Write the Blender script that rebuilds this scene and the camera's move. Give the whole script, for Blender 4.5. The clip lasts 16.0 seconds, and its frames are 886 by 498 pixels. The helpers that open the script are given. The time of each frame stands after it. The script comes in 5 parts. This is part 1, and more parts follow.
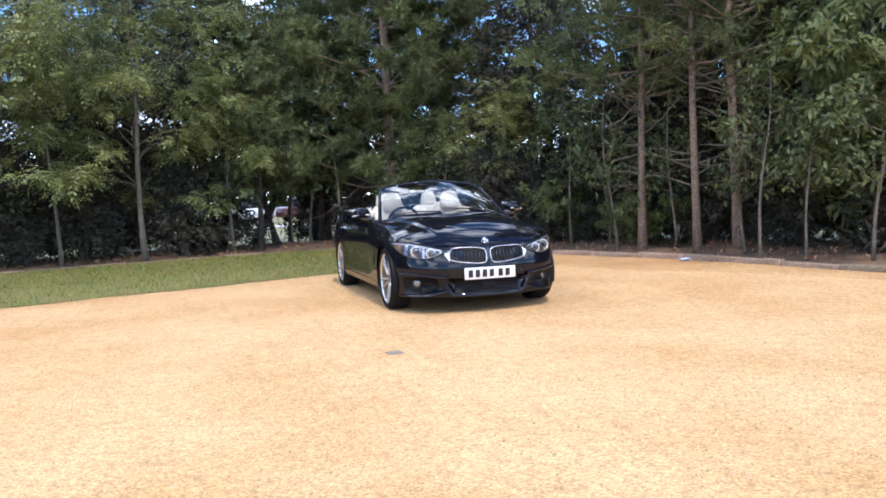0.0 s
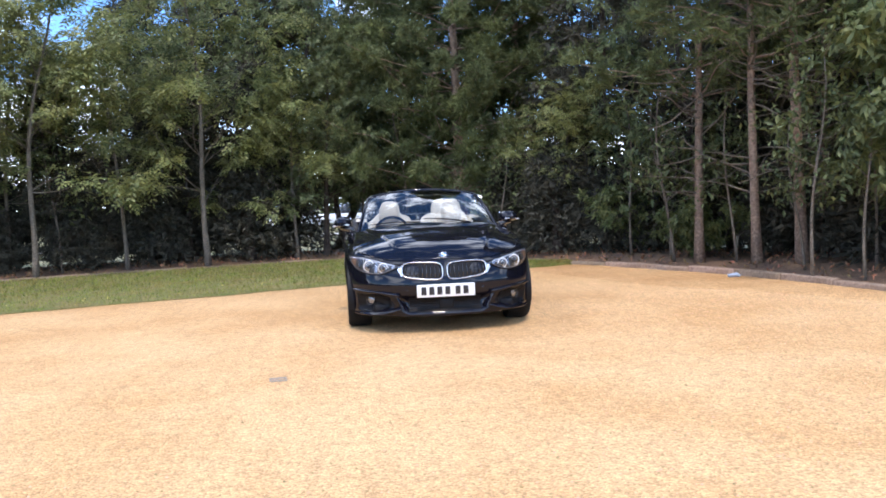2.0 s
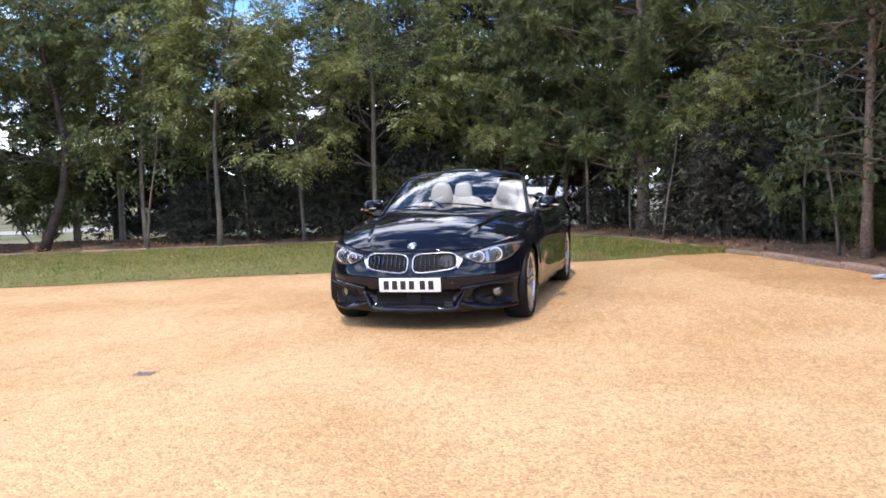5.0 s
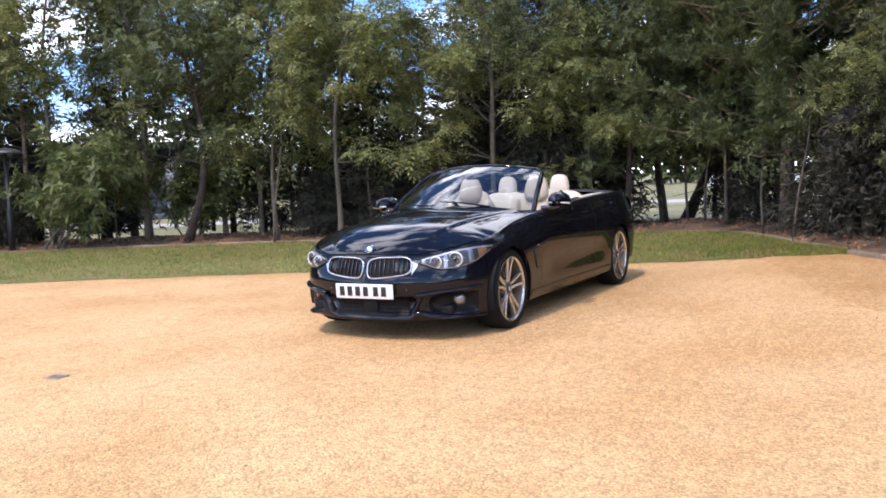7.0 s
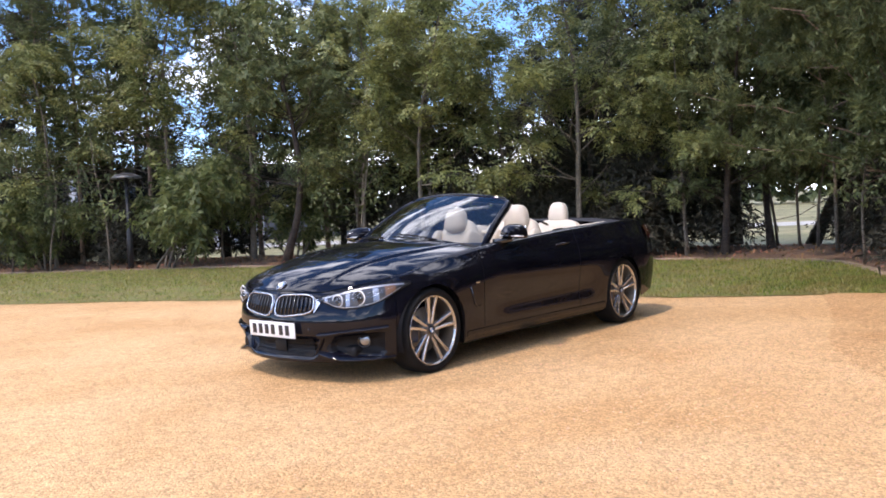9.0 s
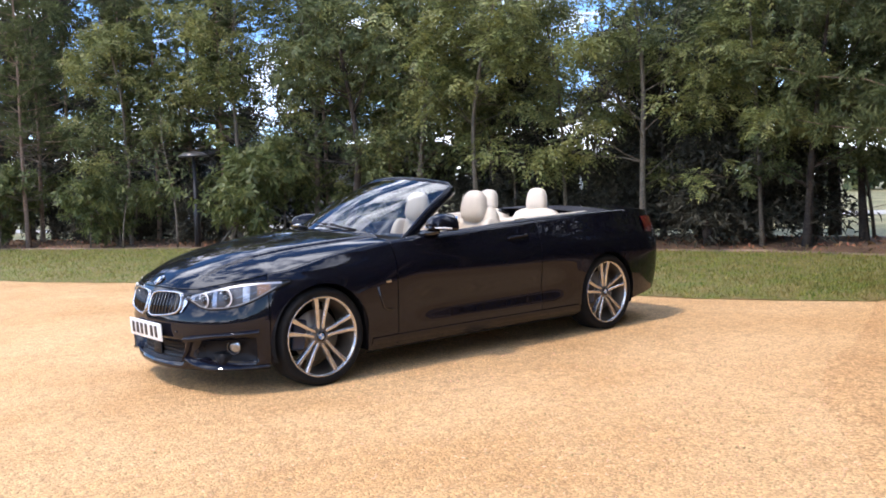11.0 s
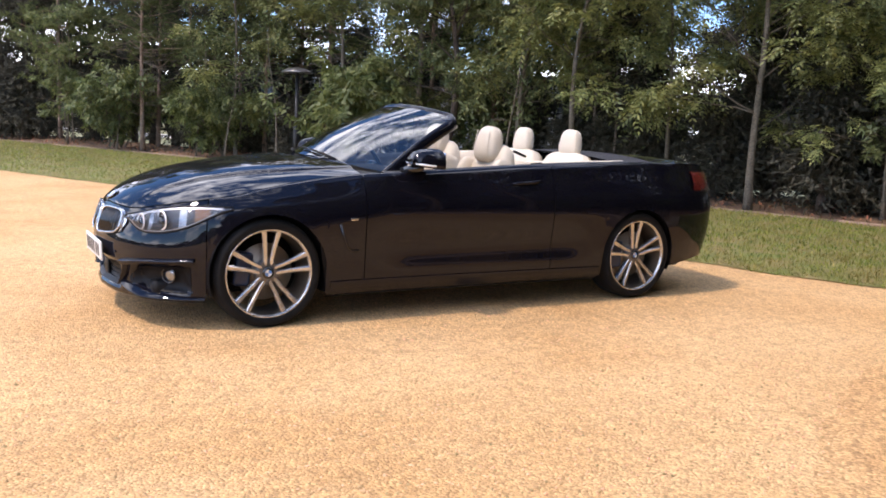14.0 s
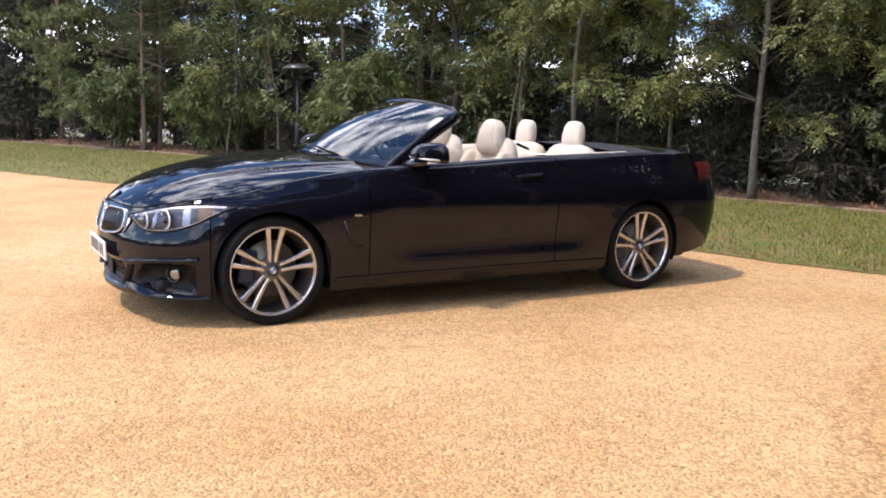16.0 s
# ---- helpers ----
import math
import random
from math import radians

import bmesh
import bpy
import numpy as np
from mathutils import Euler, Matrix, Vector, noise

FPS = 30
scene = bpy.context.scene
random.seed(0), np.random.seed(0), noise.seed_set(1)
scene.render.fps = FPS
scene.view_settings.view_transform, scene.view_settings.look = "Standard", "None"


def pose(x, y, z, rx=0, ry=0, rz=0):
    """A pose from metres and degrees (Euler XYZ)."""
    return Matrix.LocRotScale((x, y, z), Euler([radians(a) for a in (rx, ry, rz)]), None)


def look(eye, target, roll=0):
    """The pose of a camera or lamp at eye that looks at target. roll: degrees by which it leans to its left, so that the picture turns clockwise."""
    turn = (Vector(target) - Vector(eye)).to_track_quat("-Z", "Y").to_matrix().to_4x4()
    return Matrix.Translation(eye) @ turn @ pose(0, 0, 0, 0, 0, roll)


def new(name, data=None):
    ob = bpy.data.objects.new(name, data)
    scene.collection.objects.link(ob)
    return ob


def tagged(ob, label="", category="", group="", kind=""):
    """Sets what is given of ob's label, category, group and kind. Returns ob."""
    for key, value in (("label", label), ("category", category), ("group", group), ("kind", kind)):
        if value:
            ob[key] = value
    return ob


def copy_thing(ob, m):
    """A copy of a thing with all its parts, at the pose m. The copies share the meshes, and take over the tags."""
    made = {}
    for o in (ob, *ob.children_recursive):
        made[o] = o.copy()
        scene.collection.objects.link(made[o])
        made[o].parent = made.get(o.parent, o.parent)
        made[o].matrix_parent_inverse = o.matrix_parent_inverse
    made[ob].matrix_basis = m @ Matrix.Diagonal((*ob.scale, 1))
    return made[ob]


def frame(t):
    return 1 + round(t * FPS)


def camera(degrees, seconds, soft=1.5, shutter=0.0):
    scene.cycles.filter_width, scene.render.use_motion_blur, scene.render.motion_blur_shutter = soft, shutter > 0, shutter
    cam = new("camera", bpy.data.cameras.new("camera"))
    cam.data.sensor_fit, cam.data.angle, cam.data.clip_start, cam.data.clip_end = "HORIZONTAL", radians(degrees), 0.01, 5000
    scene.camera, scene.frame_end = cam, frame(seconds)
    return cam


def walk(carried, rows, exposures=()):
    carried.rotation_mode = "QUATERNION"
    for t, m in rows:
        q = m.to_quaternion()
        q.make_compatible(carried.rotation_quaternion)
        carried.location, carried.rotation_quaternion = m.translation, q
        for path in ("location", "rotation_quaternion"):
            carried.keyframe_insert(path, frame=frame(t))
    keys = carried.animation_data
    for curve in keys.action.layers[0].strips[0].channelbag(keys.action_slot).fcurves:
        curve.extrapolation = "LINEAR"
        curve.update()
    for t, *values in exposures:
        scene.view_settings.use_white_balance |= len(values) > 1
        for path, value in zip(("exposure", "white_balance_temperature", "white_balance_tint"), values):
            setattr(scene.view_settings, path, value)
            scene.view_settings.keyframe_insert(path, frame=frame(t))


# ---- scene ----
cam = camera(54.4, 16.0, 1.75)
PATH = [
    (0, (-2.714, -8.766, 1.175), (-2.172, -6.845, 1.047), -2.4),
    (0.5, (-2.254, -8.712, 1.154), (-1.801, -6.767, 1.041), -2.3),
    (1, (-1.792, -8.622, 1.174), (-1.441, -6.656, 1.064), -1.5),
    (1.5, (-1.293, -8.594, 1.193), (-1.0, -6.618, 1.094), -1.8),
    (2, (-0.807, -8.467, 1.17), (-0.601, -6.481, 1.063), -2.3),
    (2.5, (-0.302, -8.417, 1.171), (-0.2, -6.422, 1.089), -2.7),
    (3, (0.17, -8.312, 1.167), (0.181, -6.314, 1.089), -2.2),
    (3.5, (0.616, -8.128, 1.195), (0.501, -6.134, 1.098), -1.4),
    (4, (1.118, -8.005, 1.207), (0.845, -6.026, 1.102), -1.0),
    (4.2, (1.291, -7.916, 1.203), (0.973, -5.944, 1.092), -1.3),
    (6.5, (3.359, -6.616, 1.234), (2.503, -4.821, 1.021), -2.1),
    (7, (3.72, -6.248, 1.212), (2.754, -4.504, 1.052), -2.5),
    (7.5, (4.098, -5.881, 1.215), (3.064, -4.175, 1.068), -3.0),
    (8, (4.503, -5.567, 1.227), (3.405, -3.902, 1.079), -2.2),
    (8.5, (4.806, -5.154, 1.247), (3.617, -3.551, 1.11), -2.2),
    (9, (5.109, -4.725, 1.245), (3.798, -3.218, 1.142), -2.6),
    (11.3, (5.552, -2.636, 1.229), (3.979, -1.407, 1.097), -1.4),
    (11.5, (5.512, -2.464, 1.227), (3.907, -1.277, 1.101), -0.7),
    (12, (5.465, -2.121, 1.214), (3.838, -0.974, 1.027), 2.4),
    (12.5, (5.461, -1.878, 1.212), (3.83, -0.748, 0.96), 1.8),
    (13, (5.509, -1.7, 1.221), (3.822, -0.662, 0.946), 2.8),
    (13.5, (5.531, -1.647, 1.223), (3.821, -0.648, 0.949), 3.5),
    (14, (5.548, -1.653, 1.226), (3.851, -0.636, 0.935), 2.7),
    (14.5, (5.531, -1.646, 1.226), (3.823, -0.645, 0.937), 2.7),
    (15, (5.533, -1.65, 1.226), (3.827, -0.654, 0.915), 2.0),
    (15.5, (5.522, -1.637, 1.23), (3.812, -0.645, 0.925), 1.6),
    (16, (5.53, -1.649, 1.228), (3.831, -0.64, 0.922), 1.7),
]
walk(cam, [(t, look(eye, target, roll)) for t, eye, target, roll in PATH],
     [(0.0, 0.30, 6450, 14), (4.0, 0.24, 6600, 17), (9.0, 0.22, 6980, 21), (11.5, 0.32, 6830, 17), (12.5, 0.32, 7150, 19), (16.0, 0.30, 7280, 20)])

# ---- world and light ----
SUN_AZ, SUN_EL = radians(-91), radians(61)          # from -y, behind the walk's start
sun_way = Vector((math.cos(SUN_AZ) * math.cos(SUN_EL), math.sin(SUN_AZ) * math.cos(SUN_EL), math.sin(SUN_EL)))
world = bpy.data.worlds.new("world")
scene.world = world
world.use_nodes = True
wn, wl = world.node_tree.nodes, world.node_tree.links
wn.clear()
w_out, w_bg, w_sky = wn.new("ShaderNodeOutputWorld"), wn.new("ShaderNodeBackground"), wn.new("ShaderNodeTexSky")
w_sky.sky_type, w_sky.sun_disc = "NISHITA", False
w_sky.air_density, w_sky.dust_density, w_sky.ozone_density = 0.65, 0.0, 2.6
w_sky.sun_elevation, w_sky.sun_rotation = SUN_EL, math.atan2(sun_way.x, sun_way.y)
w_co, w_map, w_noise, w_ramp, w_mix = (wn.new("ShaderNodeTexCoord"), wn.new("ShaderNodeMapping"), wn.new("ShaderNodeTexNoise"),
                                       wn.new("ShaderNodeValToRGB"), wn.new("ShaderNodeMixRGB"))
w_map.inputs["Scale"].default_value, w_map.inputs["Location"].default_value = (1.0, 1.0, 2.2), (3.1, 0.7, -0.2)
w_noise.inputs["Scale"].default_value, w_noise.inputs["Detail"].default_value, w_noise.inputs["Roughness"].default_value = 3.4, 7, 0.62
w_ramp.color_ramp.elements[0].position, w_ramp.color_ramp.elements[1].position = 0.475, 0.59
w_mix.inputs["Color2"].default_value = (25.0, 28.0, 32.5, 1)
wl.new(w_co.outputs["Generated"], w_map.inputs["Vector"])
wl.new(w_map.outputs["Vector"], w_noise.inputs["Vector"])
w_sep, w_thin = wn.new("ShaderNodeSeparateXYZ"), wn.new("ShaderNodeMath")     # clouds thin out overhead
w_thin.operation = "ADD"
w_lay = wn.new("ShaderNodeValToRGB")
w_lay.color_ramp.elements[0].position, w_lay.color_ramp.elements[0].color = 0.03, (0.62, 0.62, 0.62, 1)
w_lay.color_ramp.elements[1].position, w_lay.color_ramp.elements[1].color = 0.95, (0.42, 0.42, 0.42, 1)
for at, level in ((0.08, 0.52), (0.14, 0.43), (0.35, 0.49), (0.60, 0.51)):
    e = w_lay.color_ramp.elements.new(at)
    e.color = (level, level, level, 1)
w_low = wn.new("ShaderNodeMath")
w_low.operation, w_low.inputs[1].default_value = "SUBTRACT", 0.5
wl.new(w_co.outputs["Generated"], w_sep.inputs["Vector"])
wl.new(w_sep.outputs["Z"], w_lay.inputs["Fac"])
wl.new(w_lay.outputs["Color"], w_low.inputs[0])
wl.new(w_low.outputs["Value"], w_thin.inputs[0])
wl.new(w_noise.outputs["Fac"], w_thin.inputs[1])
wl.new(w_thin.outputs["Value"], w_ramp.inputs["Fac"])
wl.new(w_ramp.outputs["Color"], w_mix.inputs["Fac"])
w_haze = wn.new("ShaderNodeHueSaturation")               # a bright hazy sky
w_haze.inputs["Value"].default_value, w_haze.inputs["Saturation"].default_value = 2.2, 1.2
wl.new(w_sky.outputs["Color"], w_haze.inputs["Color"])
wl.new(w_haze.outputs["Color"], w_mix.inputs["Color1"])
wl.new(w_mix.outputs["Color"], w_bg.inputs["Color"])
w_bg.inputs["Strength"].default_value = 0.15
wl.new(w_bg.outputs["Background"], w_out.inputs["Surface"])
sun = new("sun", bpy.data.lights.new("sun", "SUN"))
sun.data.energy, sun.data.angle, sun.data.color = 2.6, radians(4), (1.0, 0.925, 0.83)
sun.matrix_world = look(sun_way * 50, (0, 0, 0))


# ---- materials ----
def material(name, colour, rough=0.7, metal=0.0, vary=0.25, scale=8.0, fine=80.0, bump=0.0, coat=0.0, spec=0.5, island=0.0, second=None, through_light=0.0, per_object=0.0):
    """A surface with two scales of variation in its colour and fine relief."""
    m = bpy.data.materials.new(name)
    m.use_nodes = True
    n, l = m.node_tree.nodes, m.node_tree.links
    b = n["Principled BSDF"]
    b.inputs["Roughness"].default_value, b.inputs["Metallic"].default_value = rough, metal
    b.inputs["Coat Weight"].default_value, b.inputs["Coat Roughness"].default_value = coat, 0.02
    b.inputs["Specular IOR Level"].default_value = spec
    co = n.new("ShaderNodeTexCoord")
    big, small = n.new("ShaderNodeTexNoise"), n.new("ShaderNodeTexNoise")
    big.inputs["Scale"].default_value, small.inputs["Scale"].default_value = scale, fine
    big.inputs["Detail"].default_value, small.inputs["Detail"].default_value = 4, 3
    l.new(co.outputs["Object"], big.inputs["Vector"])
    l.new(co.outputs["Object"], small.inputs["Vector"])
    mix = n.new("ShaderNodeMixRGB")
    other = second or tuple(c * (1 - vary) for c in colour)
    mix.inputs["Color1"].default_value, mix.inputs["Color2"].default_value = (*colour, 1), (*other, 1)
    ramp = n.new("ShaderNodeValToRGB")
    ramp.color_ramp.elements[0].position, ramp.color_ramp.elements[1].position = 0.35, 0.65
    l.new(big.outputs["Fac"], ramp.inputs["Fac"])
    l.new(ramp.outputs["Color"], mix.inputs["Fac"])
    hsv = n.new("ShaderNodeHueSaturation")
    val = n.new("ShaderNodeMapRange")
    val.inputs["From Min"].default_value, val.inputs["From Max"].default_value = 0.25, 0.75
    val.inputs["To Min"].default_value, val.inputs["To Max"].default_value = 1 - vary, 1 + vary
    l.new(small.outputs["Fac"], val.inputs["Value"])
    l.new(val.outputs["Result"], hsv.inputs["Value"])
    l.new(mix.outputs["Color"], hsv.inputs["Color"])
    last = hsv.outputs["Color"]
    for share, node, out in ((island, "ShaderNodeNewGeometry", "Random Per Island"), (per_object, "ShaderNodeObjectInfo", "Random")):
        if share:
            g, h2, r2, r3 = n.new(node), n.new("ShaderNodeHueSaturation"), n.new("ShaderNodeMapRange"), n.new("ShaderNodeMapRange")
            r2.inputs["To Min"].default_value, r2.inputs["To Max"].default_value = 1 - share, 1 + share
            r3.inputs["To Min"].default_value, r3.inputs["To Max"].default_value = 0.5 + 0.05 * share, 0.5 - 0.06 * share
            l.new(g.outputs[out], r2.inputs["Value"])
            l.new(g.outputs[out], r3.inputs["Value"])
            l.new(r2.outputs["Result"], h2.inputs["Value"])
            l.new(r3.outputs["Result"], h2.inputs["Hue"])
            l.new(last, h2.inputs["Color"])
            last = h2.outputs["Color"]
    l.new(last, b.inputs["Base Color"])
    if bump:
        bp = n.new("ShaderNodeBump")
        bp.inputs["Strength"].default_value, bp.inputs["Distance"].default_value = bump, 0.01
        l.new(small.outputs["Fac"], bp.inputs["Height"])
        l.new(bp.outputs["Normal"], b.inputs["Normal"])
    if through_light:
        out = n["Material Output"]
        tr, add = n.new("ShaderNodeBsdfTranslucent"), n.new("ShaderNodeMixShader")
        l.new(last, tr.inputs["Color"])
        add.inputs["Fac"].default_value = through_light
        l.new(b.outputs["BSDF"], add.inputs[1])
        l.new(tr.outputs["BSDF"], add.inputs[2])
        l.new(add.outputs["Shader"], out.inputs["Surface"])
    return m


def glass(name, tint=(1, 1, 1), ior=1.5):
    """A clear pane: see-through, with a sky-bright gloss that Fresnel drives."""
    m = bpy.data.materials.new(name)
    m.use_nodes = True
    n, l = m.node_tree.nodes, m.node_tree.links
    n.remove(n["Principled BSDF"])
    t, g, f, mix = n.new("ShaderNodeBsdfTransparent"), n.new("ShaderNodeBsdfGlossy"), n.new("ShaderNodeFresnel"), n.new("ShaderNodeMixShader")
    t.inputs["Color"].default_value = (*tint, 1)
    g.inputs["Roughness"].default_value, f.inputs["IOR"].default_value = 0.01, ior
    l.new(f.outputs["Fac"], mix.inputs["Fac"])
    l.new(t.outputs["BSDF"], mix.inputs[1])
    l.new(g.outputs["BSDF"], mix.inputs[2])
    l.new(mix.outputs["Shader"], n["Material Output"].inputs["Surface"])
    return m




def gravel_material(name="gravel", pale=(0.675, 0.430, 0.214), dark=(0.575, 0.337, 0.148), coarse=84, spread=(0.66, 1.22)):
    """Loose stones: cells of their own tint and height, over slow patches of thin and thick cover."""
    m = bpy.data.materials.new(name)
    m.use_nodes = True
    n, l = m.node_tree.nodes, m.node_tree.links
    b, co = n["Principled BSDF"], n.new("ShaderNodeTexCoord")
    b.inputs["Roughness"].default_value, b.inputs["Specular IOR Level"].default_value = 0.9, 0.2
    cells, cells2, patch, fine = n.new("ShaderNodeTexVoronoi"), n.new("ShaderNodeTexVoronoi"), n.new("ShaderNodeTexNoise"), n.new("ShaderNodeTexNoise")
    cells.inputs["Scale"].default_value, cells2.inputs["Scale"].default_value = coarse, coarse * 2.1
    patch.inputs["Scale"].default_value, patch.inputs["Detail"].default_value, patch.inputs["Roughness"].default_value = 0.55, 6, 0.62
    fine.inputs["Scale"].default_value, fine.inputs["Detail"].default_value = 11, 5
    for t in (cells, cells2, patch, fine):
        l.new(co.outputs["Object"], t.inputs["Vector"])
    ground = n.new("ShaderNodeMixRGB")
    ground.inputs["Color1"].default_value, ground.inputs["Color2"].default_value = (*pale, 1), (*dark, 1)
    ramp = n.new("ShaderNodeValToRGB")
    ramp.color_ramp.elements[0].position, ramp.color_ramp.elements[1].position = 0.40, 0.64
    l.new(patch.outputs["Fac"], ramp.inputs["Fac"])
    l.new(ramp.outputs["Color"], ground.inputs["Fac"])
    last = ground.outputs["Color"]
    for src, lo, hi in ((cells.outputs["Color"], *spread), (cells2.outputs["Color"], 0.85, 1.14), (fine.outputs["Fac"], 0.90, 1.10)):
        r, h = n.new("ShaderNodeMapRange"), n.new("ShaderNodeHueSaturation")
        if src == fine.outputs["Fac"]:
            r.inputs["From Min"].default_value, r.inputs["From Max"].default_value = 0.3, 0.7
            l.new(src, r.inputs["Value"])
        else:
            sep = n.new("ShaderNodeSeparateColor")
            l.new(src, sep.inputs["Color"])
            l.new(sep.outputs["Red"], r.inputs["Value"])
        r.inputs["To Min"].default_value, r.inputs["To Max"].default_value = lo, hi
        l.new(r.outputs["Result"], h.inputs["Value"])
        l.new(last, h.inputs["Color"])
        last = h.outputs["Color"]
    stretch, rut_shade, band, hv = n.new("ShaderNodeMapping"), n.new("ShaderNodeTexNoise"), n.new("ShaderNodeMapRange"), n.new("ShaderNodeHueSaturation")
    stretch.inputs["Scale"].default_value, stretch.inputs["Rotation"].default_value = (15, 0.8, 1), (0, 0, radians(-12))    # raked by turning wheels; shade in the furrows is painted into the colour
    rut_shade.inputs["Scale"].default_value, rut_shade.inputs["Detail"].default_value = 1.0, 4
    l.new(co.outputs["Object"], stretch.inputs["Vector"])
    l.new(stretch.outputs["Vector"], rut_shade.inputs["Vector"])
    l.new(rut_shade.outputs["Fac"], band.inputs["Value"])
    band.inputs["From Min"].default_value, band.inputs["From Max"].default_value = 0.30, 0.46
    band.inputs["To Min"].default_value, band.inputs["To Max"].default_value = 0.93, 1.01
    l.new(band.outputs["Result"], hv.inputs["Value"])
    l.new(last, hv.inputs["Color"])
    last = hv.outputs["Color"]
    l.new(last, b.inputs["Base Color"])
    add, bp = n.new("ShaderNodeMath"), n.new("ShaderNodeBump")
    add.operation = "ADD"
    l.new(cells.outputs["Distance"], add.inputs[0])
    l.new(fine.outputs["Fac"], add.inputs[1])
    bp.inputs["Strength"].default_value, bp.inputs["Distance"].default_value, bp.invert = 0.7, 0.010, True
    l.new(add.outputs["Value"], bp.inputs["Height"])
    l.new(bp.outputs["Normal"], b.inputs["Normal"])
    return m


M_GRAVEL = gravel_material()
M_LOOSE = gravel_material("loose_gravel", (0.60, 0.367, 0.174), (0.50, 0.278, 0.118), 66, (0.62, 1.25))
M_PEBBLE = material("pebbles", (0.63, 0.40, 0.20), 0.8, vary=0.2, scale=3, fine=60, island=0.45)
M_GRASS = material("turf", (0.138, 0.158, 0.034), 0.9, vary=0.45, scale=3.2, fine=30, bump=0.8, second=(0.215, 0.165, 0.06))
M_BLADE = material("grass_blades", (0.150, 0.210, 0.030), 0.7, vary=0.3, scale=2.6, fine=9, island=0.5, second=(0.27, 0.225, 0.065), through_light=0.3)
M_EARTH = material("woodland_earth", (0.11, 0.065, 0.04), 0.95, vary=0.5, scale=2.2, fine=24, bump=1.0, second=(0.17, 0.10, 0.055))
M_FIELD = material("rough_field", (0.12, 0.125, 0.048), 0.95, vary=0.4, scale=0.35, fine=6, bump=0.6, second=(0.24, 0.21, 0.10))
M_KERB = material("kerb_stone", (0.30, 0.215, 0.15), 0.9, vary=0.35, scale=5, fine=40, bump=0.7, per_object=0.25, second=(0.20, 0.14, 0.095))
M_BARK = material("grey_bark", (0.165, 0.135, 0.102), 0.95, vary=0.45, scale=5, fine=40, bump=1.0, second=(0.12, 0.10, 0.075))
M_PINE_BARK = material("pine_bark", (0.25, 0.175, 0.125), 0.95, vary=0.5, scale=6, fine=30, bump=1.0, second=(0.18, 0.125, 0.09))
M_DARK_BARK = material("dark_bark", (0.075, 0.055, 0.042), 0.95, vary=0.45, scale=5, fine=30, bump=1.0)
M_ASH = material("ash_leaves", (0.185, 0.222, 0.082), 0.45, spec=0.45, vary=0.3, scale=0.8, fine=5, island=0.4, second=(0.25, 0.262, 0.096), through_light=0.38)
M_OAK = material("oak_leaves", (0.088, 0.113, 0.048), 0.52, spec=0.32, vary=0.3, scale=0.8, fine=5, island=0.4, second=(0.115, 0.140, 0.055), through_light=0.3)
M_CHEST = material("chestnut_leaves", (0.112, 0.142, 0.050), 0.48, spec=0.4, vary=0.3, scale=0.8, fine=5, island=0.4, second=(0.15, 0.175, 0.06), through_light=0.35)
M_NEEDLE = material("pine_needles", (0.084, 0.104, 0.044), 0.6, spec=0.2, vary=0.3, scale=0.7, fine=4, island=0.35, second=(0.120, 0.142, 0.052), through_light=0.2)
M_CYPRESS = material("cypress_sprays", (0.048, 0.047, 0.035), 0.75, spec=0.2, vary=0.3, scale=0.8, fine=5, island=0.4, second=(0.066, 0.063, 0.044), through_light=0.1)


# ---- shaping helpers ----
def part(name, verts, faces, mat, parent=None, label="", smooth=True):
    """One mesh object under a thing or a part."""
    me = bpy.data.meshes.new(name)
    me.from_pydata([tuple(map(float, v)) for v in verts] if not isinstance(verts, np.ndarray) else verts.tolist(), [], faces if isinstance(faces, list) else faces.tolist())
    me.materials.append(mat)
    if smooth:
        me.shade_smooth()
    ob = new(name, me)
    if parent is not None:
        ob.parent = parent
    return tagged(ob, label)


def part_bm(name, bm, mat, parent=None, label="", smooth=False):
    me = bpy.data.meshes.new(name)
    bm.to_mesh(me)
    bm.free()
    me.materials.append(mat)
    if smooth:
        me.shade_smooth()
    ob = new(name, me)
    if parent is not None:
        ob.parent = parent
    return tagged(ob, label)


def joined(pieces):
    """Several (verts, faces) as one."""
    vs, fs, at = [], [], 0
    for v, f in pieces:
        vs += [tuple(p) for p in v]
        fs += [tuple(i + at for i in q) for q in f]
        at += len(v)
    return vs, fs


def grid_faces(rows, cols, wrap=False):
    fs = []
    for i in range(rows - 1):
        for j in range(cols if wrap else cols - 1):
            k = (j + 1) % cols
            fs.append((i * cols + j, i * cols + k, (i + 1) * cols + k, (i + 1) * cols + j))
    return fs


def tube(path, radii, n=8, cap=True):
    """A round rod along a path."""
    path = [Vector(p) for p in path]
    if not hasattr(radii, "__len__"):
        radii = [radii] * len(path)
    vs, side = [], None
    for i, p in enumerate(path):
        d = (path[min(i + 1, len(path) - 1)] - path[max(i - 1, 0)]).normalized()
        if side is None:
            side = d.cross(Vector((0, 0, 1)) if abs(d.z) < 0.9 else Vector((1, 0, 0))).normalized()
        side = (side - d * side.dot(d)).normalized()
        up = d.cross(side)
        vs += [p + float(radii[i]) * (math.cos(a) * side + math.sin(a) * up) for a in (2 * math.pi * k / n for k in range(n))]
    fs = grid_faces(len(path), n, True)
    if cap:
        fs += [tuple(reversed(range(n))), tuple(range(len(vs) - n, len(vs)))]
    return [tuple(v) for v in vs], fs


